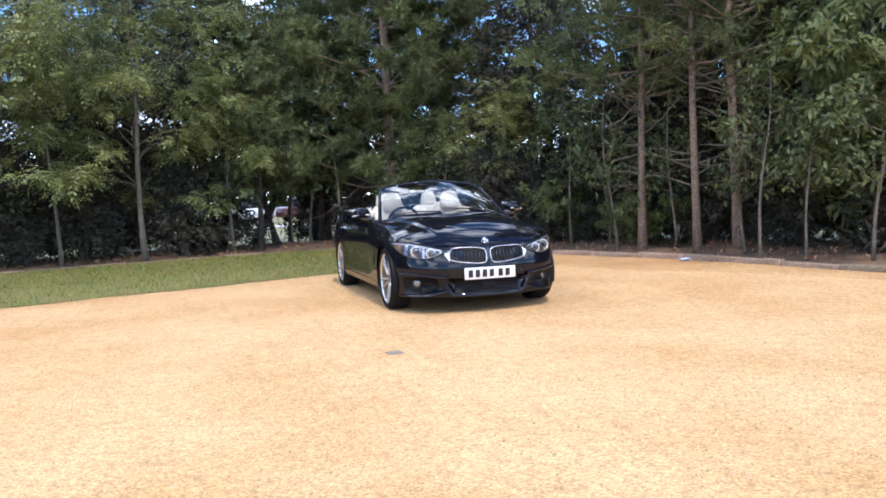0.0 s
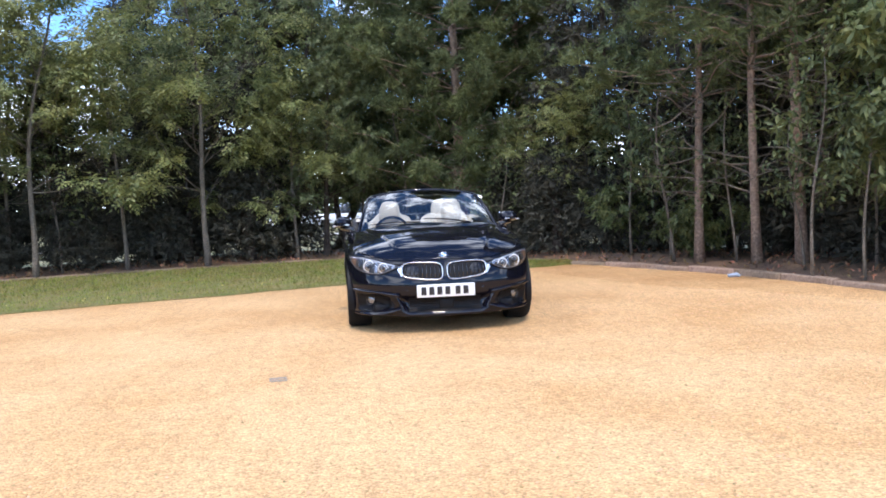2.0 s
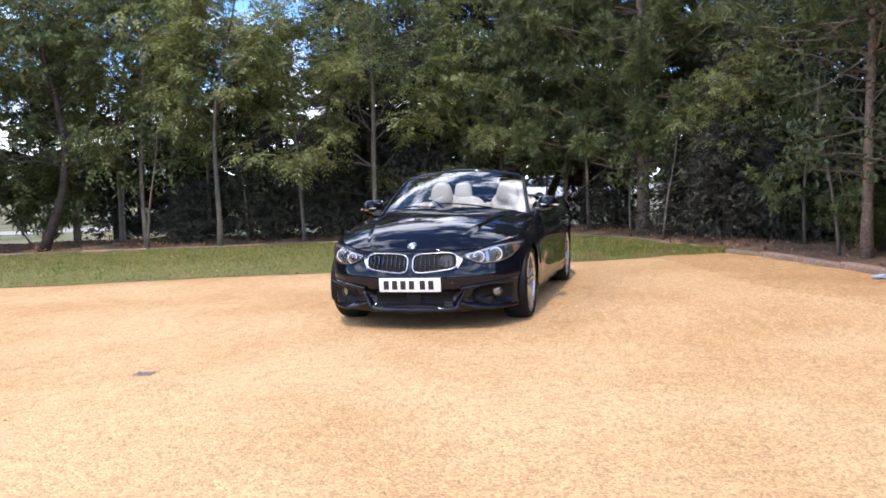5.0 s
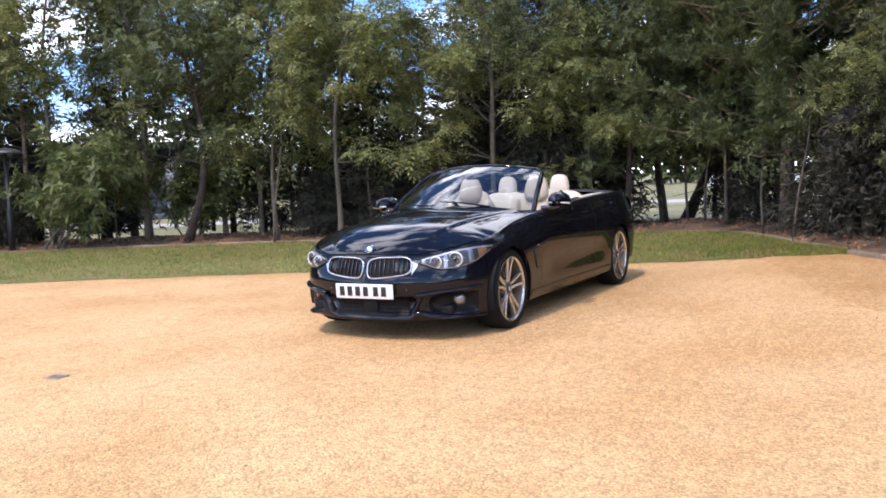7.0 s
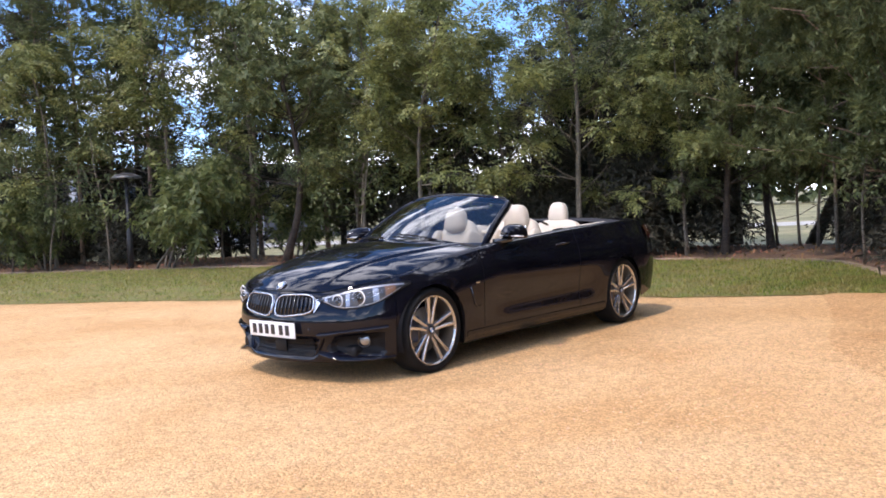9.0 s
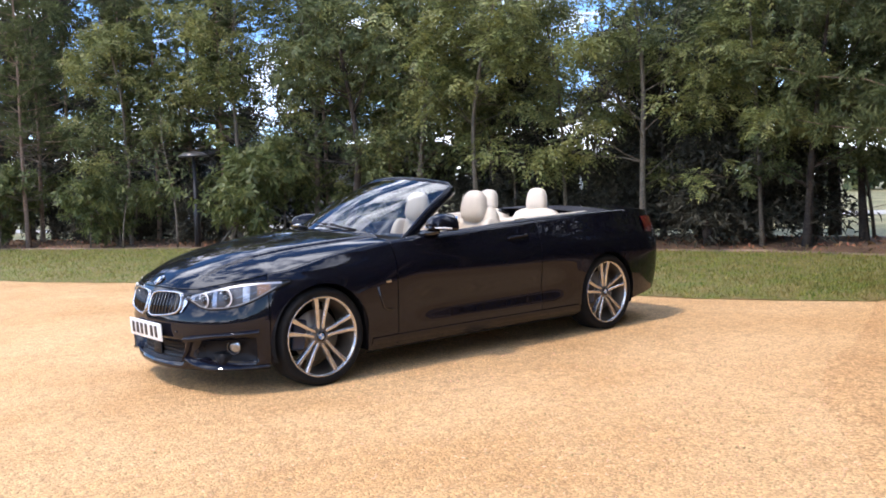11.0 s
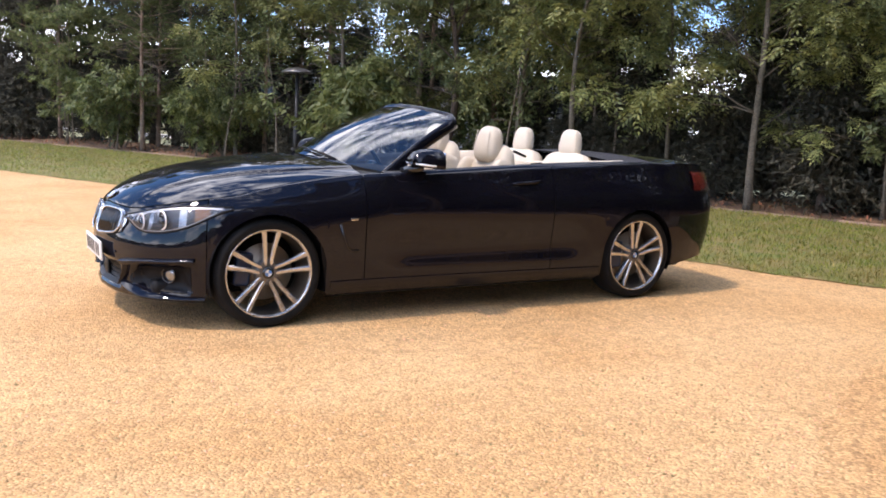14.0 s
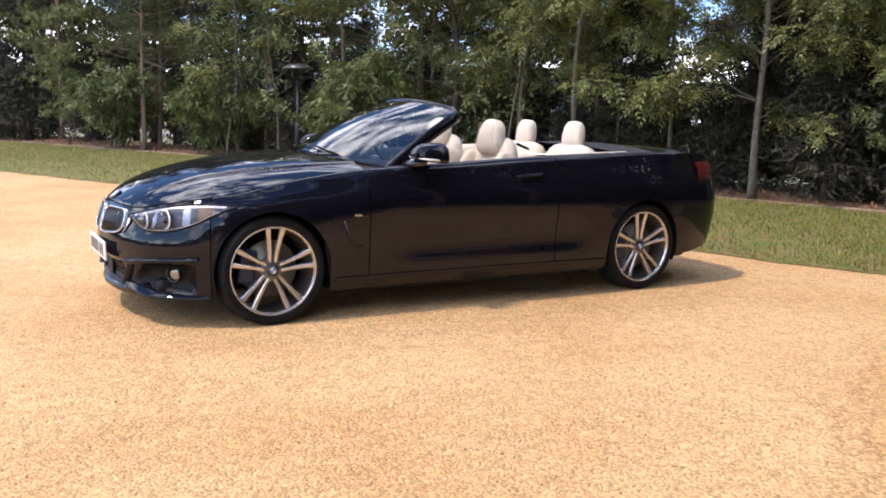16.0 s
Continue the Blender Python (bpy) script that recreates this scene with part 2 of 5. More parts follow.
def bevelled_box(size, bevel=0.01, segments=2, m=None):
    bm = bmesh.new()
    bmesh.ops.create_cube(bm, size=1)
    bmesh.ops.scale(bm, vec=size, verts=bm.verts)
    if bevel:
        bmesh.ops.bevel(bm, geom=list(bm.edges), offset=bevel, segments=segments, profile=0.5, affect="EDGES")
    if m is not None:
        bmesh.ops.transform(bm, matrix=m, verts=bm.verts)
    return bm


def box_piece(size, bevel=0.01, m=None, segments=2):
    bm = bevelled_box(size, bevel, segments, m)
    bm.verts.index_update()
    out = [tuple(v.co) for v in bm.verts], [tuple(v.index for v in f.verts) for f in bm.faces]
    bm.free()
    return out


def spline(points, n):
    """n points on a smooth curve through the given ones, evenly spaced along it."""
    p = np.array(points, float)
    p = np.vstack([2 * p[0] - p[1], p, 2 * p[-1] - p[-2]])
    out = []
    for i in range(1, len(p) - 2):
        for t in np.linspace(0, 1, 160, endpoint=False):
            a, b, c, d = p[i - 1:i + 3]
            out.append(0.5 * (2 * b + (c - a) * t + (2 * a - 5 * b + 4 * c - d) * t * t + (3 * b - a - 3 * c + d) * t ** 3))
    out = np.array(out + [p[-2]])
    s = np.r_[0, np.cumsum(np.linalg.norm(np.diff(out, axis=0), axis=1))]
    at = np.linspace(0, s[-1], n)
    return np.stack([np.interp(at, s, out[:, k]) for k in range(p.shape[1])], 1)


# ---- ground ----
KERB = spline([(-34, -4.6), (-24.6, 0.0), (-16.6, 3.8), (-10.7, 6.75), (-7.6, 7.95), (-5.3, 8.75), (-3.2, 9.45), (-1.2, 9.95), (0.2, 9.95), (1.15, 9.3),
               (2.4, 6.95), (3.45, 5.3), (4.4, 3.05), (4.85, 1.1), (5.15, -0.3), (5.8, -1.6), (7.2, -2.9), (9.5, -4.2), (14, -6), (30, -11)], 150)
EDGE = spline([(-34, -10.8), (-24, -6.3), (-12.0, -0.7), (-9.0, 0.82), (-5.2, 2.68), (-3.4, 3.42), (-0.8, 4.5), (0.4, 4.85), (1.3, 5.3), (2.4, 5.85), (3.05, 6.1)], 70)


def dips(x, y):
    """Slow unevenness of the yard."""
    return 0.012 * noise.noise(Vector((x * 0.5, y * 0.5, 3.0))) + 0.004 * noise.noise(Vector((x * 2.1, y * 2.1, 8.0)))


def strip(a, b, cols, height):
    vs, fs = [], []
    for p, q in zip(a, b):
        for j in range(cols):
            t = j / (cols - 1)
            x, y = p[0] + (q[0] - p[0]) * t, p[1] + (q[1] - p[1]) * t
            vs.append((x, y, height(x, y, t)))
    return vs, grid_faces(len(a), cols)


ground = part("ground", *strip([(-600, y) for y in np.linspace(-600, 600, 61)], [(600, y) for y in np.linspace(-600, 600, 61)], 61,
                               lambda x, y, t: -0.12), M_FIELD)
tagged(ground, "rough pale green field around the yard", "ground", kind="structure")

xs, ys = np.arange(-36, 32.01, 0.4), np.arange(-30, 9.21, 0.4)
kx = KERB


def inside_yard(x, y):
    """Whether a place lies on the yard's side of the kerb."""
    i = int(np.argmin((kx[:, 0] - x) ** 2 + (kx[:, 1] - y) ** 2))
    a, b = kx[max(i - 1, 0)], kx[min(i + 1, len(kx) - 1)]
    return (b[0] - a[0]) * (y - a[1]) - (b[1] - a[1]) * (x - a[0]) < 0.02 or min((kx[:, 0] - x) ** 2 + (kx[:, 1] - y) ** 2) < 0.7


gv, gi, gf = [], {}, []
for i, x in enumerate(xs):
    for j, y in enumerate(ys):
        if inside_yard(x, y):
            gi[i, j] = len(gv)
            gv.append((x, y, dips(x, y)))
for i, j in gi:
    q = [gi.get(k) for k in ((i, j), (i + 1, j), (i + 1, j + 1), (i, j + 1))]
    if None not in q:
        gf.append(tuple(q))
gravel = part("gravel_yard", gv, gf, M_GRAVEL)
tagged(gravel, "pale golden loose gravel yard with faint tyre tracks", "gravel", kind="structure")

# the grass reaches from the gravel's edge to the kerb
cut = int(np.argmin(np.hypot(KERB[:, 0] - 3.05, KERB[:, 1] - 6.1)))
edge_fit = spline([tuple(p) for p in EDGE], 520)
edge_fit[:, 1] += [0.07 * noise.noise(Vector((p[0] * 2.3, 1.7, 0))) + 0.035 * noise.noise(Vector((p[0] * 9, 4.1, 0))) for p in edge_fit]   # a ragged edge
kerb_fit = spline([tuple(p) for p in KERB[:cut + 1]], 520)
turf = part("grass_strip", *strip(edge_fit, kerb_fit, 14, lambda x, y, t: 0.007 + 0.05 * min(1, t * 4) + dips(x, y)), M_GRASS)
tagged(turf, "mown grass verge between gravel and kerb", "grass", kind="structure")

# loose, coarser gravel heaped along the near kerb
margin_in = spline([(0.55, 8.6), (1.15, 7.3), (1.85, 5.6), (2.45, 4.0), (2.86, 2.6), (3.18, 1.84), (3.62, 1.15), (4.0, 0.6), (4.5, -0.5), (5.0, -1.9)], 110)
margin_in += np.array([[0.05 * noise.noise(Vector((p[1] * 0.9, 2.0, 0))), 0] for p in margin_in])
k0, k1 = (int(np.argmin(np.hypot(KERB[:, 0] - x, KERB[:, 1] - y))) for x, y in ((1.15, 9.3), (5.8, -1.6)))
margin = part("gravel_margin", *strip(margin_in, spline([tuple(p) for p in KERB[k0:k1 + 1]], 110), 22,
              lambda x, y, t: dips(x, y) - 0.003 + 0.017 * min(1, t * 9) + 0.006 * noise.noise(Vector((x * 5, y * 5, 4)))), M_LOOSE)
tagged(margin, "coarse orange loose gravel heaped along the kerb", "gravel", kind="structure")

# the bank behind the kerb
away = np.array([(KERB[min(i + 1, 149)] - KERB[max(i - 1, 0)]) for i in range(150)])
away = np.stack([-away[:, 1], away[:, 0]], 1) / np.linalg.norm(away, axis=1)[:, None]
bank = part("woodland_bank", *strip(KERB + away * 0.05, KERB + away * 4.2, 14,
            lambda x, y, t: 0.05 + 0.10 * math.sin(math.pi * min(1, t * 1.25) * 0.8) - 0.28 * max(0, t - 0.7) / 0.3 + 0.05 * noise.noise(Vector((x, y, 1)))), M_EARTH)
tagged(bank, "bare brown woodland earth behind the kerb", "soil", kind="structure")

# ---- trees ----
def leaf_cards(centres, size, rng, droop=0.3, width=0.45, out=None):
    """Small folded leaves, one at each centre: four corners and a fold along the rib."""
    n = len(centres)
    d = rng.normal(size=(n, 3))
    d[:, 2] -= droop
    up = rng.normal(size=(n, 3)) * 0.6 + (0, 0, 1)
    if out is not None:                                # leaves lie like scales on their clump
        up = out / (np.linalg.norm(out, axis=1)[:, None] + 1e-6) + rng.normal(size=(n, 3)) * 0.38 + (0, 0, 0.45)
        up /= np.linalg.norm(up, axis=1)[:, None]
        d -= up * (d * up).sum(1)[:, None] * 0.8
    d /= np.linalg.norm(d, axis=1)[:, None]
    s = np.cross(d, up)
    s /= np.linalg.norm(s, axis=1)[:, None] + 1e-6
    nrm = np.cross(s, d)
    ln = (size * rng.uniform(0.7, 1.3, n))[:, None]
    base, tip = centres - d * ln * 0.5, centres + d * ln * 0.5
    l = centres + s * ln * width * 0.5 + nrm * ln * 0.10
    r = centres - s * ln * width * 0.5 + nrm * ln * 0.10
    v = np.stack([base, r, tip, l], 1).reshape(-1, 3)
    k = np.arange(n)[:, None] * 4
    f = np.concatenate([k + (0, 1, 2), k + (0, 2, 3)], 1).reshape(-1, 3)
    return v, f


def leaf_sprays(centres, out, size, rng, droop=0.3, pairs=4, width=0.42):
    """Compound leaves: leaflets in pairs along a drooping stalk, one stalk at each centre."""
    n = len(centres)
    d = out / (np.linalg.norm(out, axis=1)[:, None] + 1e-6) + rng.normal(size=(n, 3)) * 0.55
    d[:, 2] = d[:, 2] * 0.6 - droop * 0.5
    d /= np.linalg.norm(d, axis=1)[:, None]
    up = rng.normal(size=(n, 3)) * 0.30 + (0, 0, 1)
    up -= d * (up * d).sum(1)[:, None]
    up /= np.linalg.norm(up, axis=1)[:, None] + 1e-6
    s = np.cross(d, up)
    span = size * 2.6 * rng.uniform(0.75, 1.25, n)[:, None]
    vs = []
    for j in range(2 * pairs + 1):
        u = (j // 2 + 0.6) / (pairs + 0.4)
        side = 0.0 if j == 2 * pairs else (1.0 if j % 2 else -1.0)
        ld = d * (1.0 if side == 0 else 0.55) + s * side * 0.85 + up * rng.normal(size=(n, 1)) * 0.16 - (0, 0, 0.10 + 0.25 * u)
        ld /= np.linalg.norm(ld, axis=1)[:, None]
        ls = np.cross(ld, up)
        ls /= np.linalg.norm(ls, axis=1)[:, None] + 1e-6
        ln = (size * rng.uniform(0.75, 1.2, n) * (1.1 - 0.35 * abs(u - 0.5)))[:, None]
        base = centres + d * span * (u - 0.1) - np.array((0, 0, 1)) * span * droop * 0.45 * u * u
        mid = base + ld * ln * 0.5
        vs.append(np.stack([base, mid - ls * ln * width * 0.5 + up * ln * 0.05, base + ld * ln, mid + ls * ln * width * 0.5 + up * ln * 0.05], 1))
    v = np.stack(vs, 1).reshape(-1, 3)
    k = np.arange(n * (2 * pairs + 1))[:, None] * 4
    return v, np.concatenate([k + (0, 1, 2), k + (0, 2, 3)], 1).reshape(-1, 3)


def rosettes(centres, out, size, rng, droop=0.35, count=7, width=0.34):
    """Twig ends: long leaves that spread round a shoot and arch over, two folds to a leaf."""
    n = len(centres)
    ax = out / (np.linalg.norm(out, axis=1)[:, None] + 1e-6) + rng.normal(size=(n, 3)) * 0.3 + (0, 0, 0.35)
    ax /= np.linalg.norm(ax, axis=1)[:, None]
    e1 = np.cross(ax, rng.normal(size=(n, 3)))
    e1 /= np.linalg.norm(e1, axis=1)[:, None] + 1e-6
    e2 = np.cross(ax, e1)
    vs = []
    for j in range(count):
        a = (j * 2 * math.pi / count + rng.uniform(-0.35, 0.35, n))[:, None]
        d = e1 * np.cos(a) + e2 * np.sin(a) + ax * rng.uniform(0.05, 0.75, (n, 1))
        d /= np.linalg.norm(d, axis=1)[:, None]
        side = np.cross(d, ax)
        side /= np.linalg.norm(side, axis=1)[:, None] + 1e-6
        ln = (size * rng.uniform(0.65, 1.2, n))[:, None]
        base = centres + ax * (j % 3 - 1) * size * 0.22
        mid = base + d * ln * 0.55 - np.array((0, 0, 1)) * ln * droop * 0.12
        tip = base + d * ln - np.array((0, 0, 1)) * ln * droop * 0.60
        vs.append(np.stack([base, mid - side * ln * width * 0.5, tip, mid + side * ln * width * 0.5], 1))
    v = np.stack(vs, 1).reshape(-1, 3)
    k = np.arange(n * count)[:, None] * 4
    return v, np.concatenate([k + (0, 1, 3), k + (1, 2, 3)], 1).reshape(-1, 3)


def needle_tufts(centres, ways, size, per, rng, broad=0.075):
    """Tufts of thin needles that spray out round a shoot."""
    n = len(centres)
    c, w = np.repeat(centres, per, 0), np.repeat(ways, per, 0)
    d = w * 0.9 + rng.normal(size=(n * per, 3)) * 0.75
    d /= np.linalg.norm(d, axis=1)[:, None]
    s = np.cross(d, rng.normal(size=d.shape))
    s /= np.linalg.norm(s, axis=1)[:, None] + 1e-6
    ln = (size * rng.uniform(0.7, 1.25, n * per))[:, None]
    start = c + w * (rng.uniform(-0.8, 0.6, n * per) * size)[:, None]
    v = np.stack([start - s * ln * broad, start + s * ln * broad, start + d * ln], 1).reshape(-1, 3)
    return v, np.arange(n * per * 3).reshape(-1, 3)


def trunk_line(rng, height, lean=(0, 0), wobble=0.12, n=12, bend=0.0):
    z = np.linspace(0, 1, n)
    a, b = rng.uniform(0, 6, 2)
    x = lean[0] * z + wobble * z * np.sin(z * 5 + a) + bend * np.sin(z * math.pi) * (1 - z)
    y = lean[1] * z + wobble * z * np.sin(z * 4.3 + b)
    return np.stack([x, y, z * height], 1)


def limb(rng, start, way, length, r, n=6, rise=0.35):
    p, d, out = np.array(start, float), np.array(way, float), []
    for i in range(n):
        out.append(p.copy())
        d = d + rng.normal(size=3) * 0.16 + (0, 0, rise / n)
        d /= np.linalg.norm(d)
        p = p + d * length / (n - 1)
    return np.array(out), np.linspace(r, r * 0.25, n)


def broadleaf(kind, seed, height, radius, r0, mat, bark, leaves=9000, leaf=0.11, low=0.28, lean=(0, 0), bend=0.0, wobble=0.12, clump=0.38, stems=1, droop=0.3, limbs=30, label="", pairs=4, share=0.36):
    """A tree with a tapered trunk, limbs and a ragged crown of separate leaves in clumps."""
    rng = np.random.default_rng(seed)
    tree = tagged(new(kind), label, "tree", kind="thing")
    wood, ends = [], []
    for s in range(stems):
        off = np.array([0.22 * math.cos(s * 2.4), 0.22 * math.sin(s * 2.4), 0]) if stems > 1 else np.zeros(3)
        ln = (lean[0] + (rng.normal() * 0.7 if stems > 1 else 0), lean[1] + (rng.normal() * 0.7 if stems > 1 else 0))
        t = trunk_line(rng, height * rng.uniform(0.88, 1.0), ln, wobble, 14, bend) + off
        rad = r0 * (1 - np.linspace(0, 1, 14)) ** 0.8 + 0.012
        rad[0] *= 1.45
        rad[1] *= 1.1
        t[0, 2] -= 0.12
        wood.append(tube(t, rad, 9))
        for k in range(int(limbs / stems) + 4):
            h = low + (0.97 - low) * rng.uniform() ** 0.9
            i = h * 13
            at = t[int(i)] + (t[min(int(i) + 1, 13)] - t[int(i)]) * (i % 1)
            a = k * 2.4 + rng.uniform(-0.5, 0.5)
            reach = radius * (0.45 + 0.75 * math.sin(math.pi * min(1, max(0.08, (h - low) / (1 - low) * 0.85 + 0.15)))) * rng.uniform(0.65, 1.1)
            path, rr = limb(rng, at, (math.cos(a), math.sin(a), rng.uniform(0.15, 0.7)), reach, r0 * 0.36 * (1.1 - h), 6)
            wood.append(tube(path, rr, 5, False))
            for j in range(2, 6):
                ends.append(path[j])
                if rng.uniform() < 0.75:
                    tw, tr = limb(rng, path[j], rng.normal(size=3) + (math.cos(a) * 0.6, math.sin(a) * 0.6, 0.1), reach * 0.42, rr[j] * 0.6, 4)
                    wood.append(tube(tw, tr, 4, False))
                    ends += [tw[2], tw[3]]
    part("trunk", *joined(wood), bark, tree)
    ends = np.array(ends)
    heads = ends[rng.permutation(len(ends))[:max(12, int(len(ends) * share))]]       # the twigs that carry leaf heads
    size = rng.uniform(0.45, 1.35, len(heads)) ** 1.3
    step = (2 * pairs + 1) if pairs else 7
    per = np.maximum((size / size.sum() * leaves * 0.9 / step).astype(int), 3)
    c, big = np.repeat(heads, per, 0), np.repeat(size, per)[:, None]
    o = rng.normal(size=c.shape)
    o /= np.linalg.norm(o, axis=1)[:, None]
    o[:, 2] = o[:, 2] * 0.75 + 0.15
    c = c + o * np.array((clump, clump, clump * 0.62)) * big ** 0.5 * rng.uniform(0.15, 1.0, (len(c), 1))
    keep = c[:, 2] > 0.25
    c, o = c[keep], o[keep]
    part("crown", *(leaf_sprays(c, o, leaf, rng, droop, pairs) if pairs else rosettes(c, o, leaf, rng, droop)), mat, tree, smooth=False)
    return tree


def pine(kind, seed, height, r0, crown_from=0.42, reach=1.5, tufts=900, bare=16, lean=(0, 0), label="", per=22, size=0.13, arms=5, shoots=8):
    """A pine: straight scaly trunk, dead bare branches low down, needle tufts in tiers above."""
    rng = np.random.default_rng(seed)
    tree = tagged(new(kind), label, "tree", kind="thing")
    t = trunk_line(rng, height, lean, 0.10, 16)
    rad = r0 * (1 - 0.85 * np.linspace(0, 1, 16))
    rad[0] *= 1.35
    t[0, 2] -= 0.12
    wood, dead = [tube(t, rad, 10)], []

    def on(h):
        i = h * 14.99
        return t[int(i)] + (t[int(i) + 1] - t[int(i)]) * (i % 1)
    for k in range(bare):
        h, a = rng.uniform(0.10, crown_from + 0.08), rng.uniform(0, 6.28)
        path, rr = limb(rng, on(h), (math.cos(a), math.sin(a), rng.uniform(-0.25, 0.35)), reach * rng.uniform(0.25, 0.85), 0.016, 6, 0.1)
        dead.append(tube(path, rr, 4, False))
        for j in (2, 3, 4):
            if rng.uniform() < 0.6:
                tw, tr = limb(rng, path[j], rng.normal(size=3) + (math.cos(a), math.sin(a), 0), 0.3, 0.006, 4, 0.0)
                dead.append(tube(tw, tr, 3, False))
    centres, ways = [], []
    tiers = int((1 - crown_from) * height / 0.42)
    for k in range(tiers):
        h = crown_from + (0.985 - crown_from) * k / max(1, tiers - 1)
        for q in range(arms):
            a = q * 6.283 / arms + k * 0.7 + rng.uniform(-0.35, 0.35)
            ln = reach * (1.08 - 0.8 * ((h - crown_from) / (1 - crown_from)) ** 1.3) * rng.uniform(0.6, 1.12)
            path, rr = limb(rng, on(h), (math.cos(a), math.sin(a), rng.uniform(-0.1, 0.35)), ln, 0.020 * (1.2 - h), 6, 0.35)
            wood.append(tube(path, rr, 5, False))
            for j in (2, 4, 5):
                fluff = rng.uniform(0.16, 0.34)
                for m in range(shoots * 2):
                    w = rng.normal(size=3) * 0.9 + (math.cos(a) * 0.5, math.sin(a) * 0.5, 0.55)
                    w /= np.linalg.norm(w)
                    centres.append(path[j] + w * fluff * rng.uniform(0.25, 1.0) * (1.15, 1.15, 0.75))
                    ways.append(w)
    centres, ways = np.array(centres), np.array(ways)
    keep = rng.permutation(len(centres))[:tufts]
    part("trunk", *joined(wood), M_PINE_BARK, tree)
    if dead:
        part("dead_wood", *joined(dead), M_BARK, tree, "bare grey dead branches")
    part("crown", *needle_tufts(centres[keep], ways[keep], size, per, rng, 0.08), M_NEEDLE, tree, smooth=False)
    return tree


def cypress(kind, seed, height, radius, sprays=9000, label="", skirt=0.1, size=0.16):
    """A dense dark evergreen, clothed nearly to the ground."""
    rng = np.random.default_rng(seed)
    tree = tagged(new(kind), label, "tree", kind="thing")
    t = trunk_line(rng, height, (0, 0), 0.08, 10)
    part("trunk", *tube(t, np.linspace(0.13, 0.02, 10), 8), M_DARK_BARK, tree)
    nb = 150
    h = np.sort(rng.uniform(skirt, 0.98, nb))
    a = rng.uniform(0, 6.28, nb)
    ln = radius * (1.05 - h) ** 0.55 * rng.uniform(0.55, 1.15, nb)
    pts = []
    for k in range(nb):
        m = sprays // nb
        u = rng.uniform(0.25, 1, m) ** 0.7
        x = np.cos(a[k]) * ln[k] * u
        y = np.sin(a[k]) * ln[k] * u
        z = h[k] * height + 0.25 * ln[k] * u - 0.25 * u * u * ln[k]
        pts.append(np.stack([x, y, z], 1) + rng.normal(size=(m, 3)) * (0.16, 0.16, 0.10))
    pts = np.concatenate(pts)
    pts = pts[pts[:, 2] > 0.12]
    out = pts / (np.linalg.norm(pts[:, :2], axis=1)[:, None] + 0.1)
    part("crown", *needle_tufts(pts, out * (1, 1, 0) + (0, 0, -0.25), size * 1.15, 2, rng, 0.13), M_CYPRESS, tree, smooth=False)
    return tree


def place(tree, x, y, turn=0.0, s=1.0, z=0.06):
    tree.matrix_basis = pose(x, y, z, 0, 0, turn) @ Matrix.Diagonal((s, s, s, 1))
    return tree


def again(tree, x, y, turn, s=1.0, z=0.06):
    c = copy_thing(tree, pose(x, y, z, 0, 0, turn))
    c.scale = (s, s, s)
    return c


# the row along the kerb, from the far end of the yard to the near one
ASH = "slender young ash tree with pale green feathery foliage"
OAK = "dark green young oak tree with a spreading crown"
PINE = "tall scots pine with grey brown trunk and bare lower branches"
CYP = "dense dark evergreen clothed almost to the ground"
CHEST = "sweet chestnut with thin stems and long drooping leaves"
ash_a = place(broadleaf("ash_tree", 11, 6.0, 1.6, 0.042, M_ASH, M_BARK, 17000, 0.105, 0.27, (0.3, 0.0), label=ASH, share=0.24, wobble=0.24, clump=0.36, droop=0.55), -6.72, 8.29)
ash_b = place(broadleaf("ash_tree", 12, 6.6, 2.0, 0.048, M_ASH, M_BARK, 21000, 0.11, 0.17, (-0.2, 0.1), label=ASH, share=0.24, wobble=0.24, clump=0.38, droop=0.55), -3.77, 9.57, 40)
ash_c = place(broadleaf("ash_tree", 13, 6.0, 1.5, 0.038, M_ASH, M_BARK, 15000, 0.105, 0.27, (-0.3, 0.2), label=ASH, share=0.24, wobble=0.24, clump=0.36, droop=0.55), -8.4, 8.3)
oak_a = place(broadleaf("oak_tree", 21, 6.6, 2.1, 0.085, M_OAK, M_DARK_BARK, 16500, 0.135, 0.20, (0.5, 0.3), label=OAK, pairs=0, share=0.6, clump=0.42), -2.2, 12.6)
oak_b = place(broadleaf("oak_tree", 22, 5.8, 1.7, 0.08, M_OAK, M_DARK_BARK, 14000, 0.125, 0.30, (0.6, -0.2), 0.9, label="dark green young oak tree with a bent trunk", pairs=0, share=0.5, clump=0.40), -10.5, 7.7)
chest_a = place(broadleaf("chestnut_tree", 31, 6.4, 1.75, 0.017, M_CHEST, M_BARK, 15000, 0.155, 0.10, (0, 0), stems=3, droop=0.45, label=CHEST, pairs=0, share=0.5, clump=0.36), 6.5, 0.5)
chest_b = place(broadleaf("chestnut_bush", 32, 2.1, 1.1, 0.018, M_CHEST, M_BARK, 3600, 0.20, 0.10, (0, 0), stems=4, droop=0.45, label="leafy chestnut bush with large bright leaves", pairs=0, share=0.7, clump=0.34), -12.9, 6.05)
pine_a = place(pine("pine_tree", 41, 9.5, 0.070, 0.27, 1.6, 1750, 36, (0.1, 0), label=PINE, size=0.13, per=19), 4.5, 4.35)
pine_b = place(pine("pine_tree", 42, 10.0, 0.068, 0.30, 1.6, 1750, 38, (-0.15, 0), label=PINE, size=0.13, per=19), 5.0, 3.45)
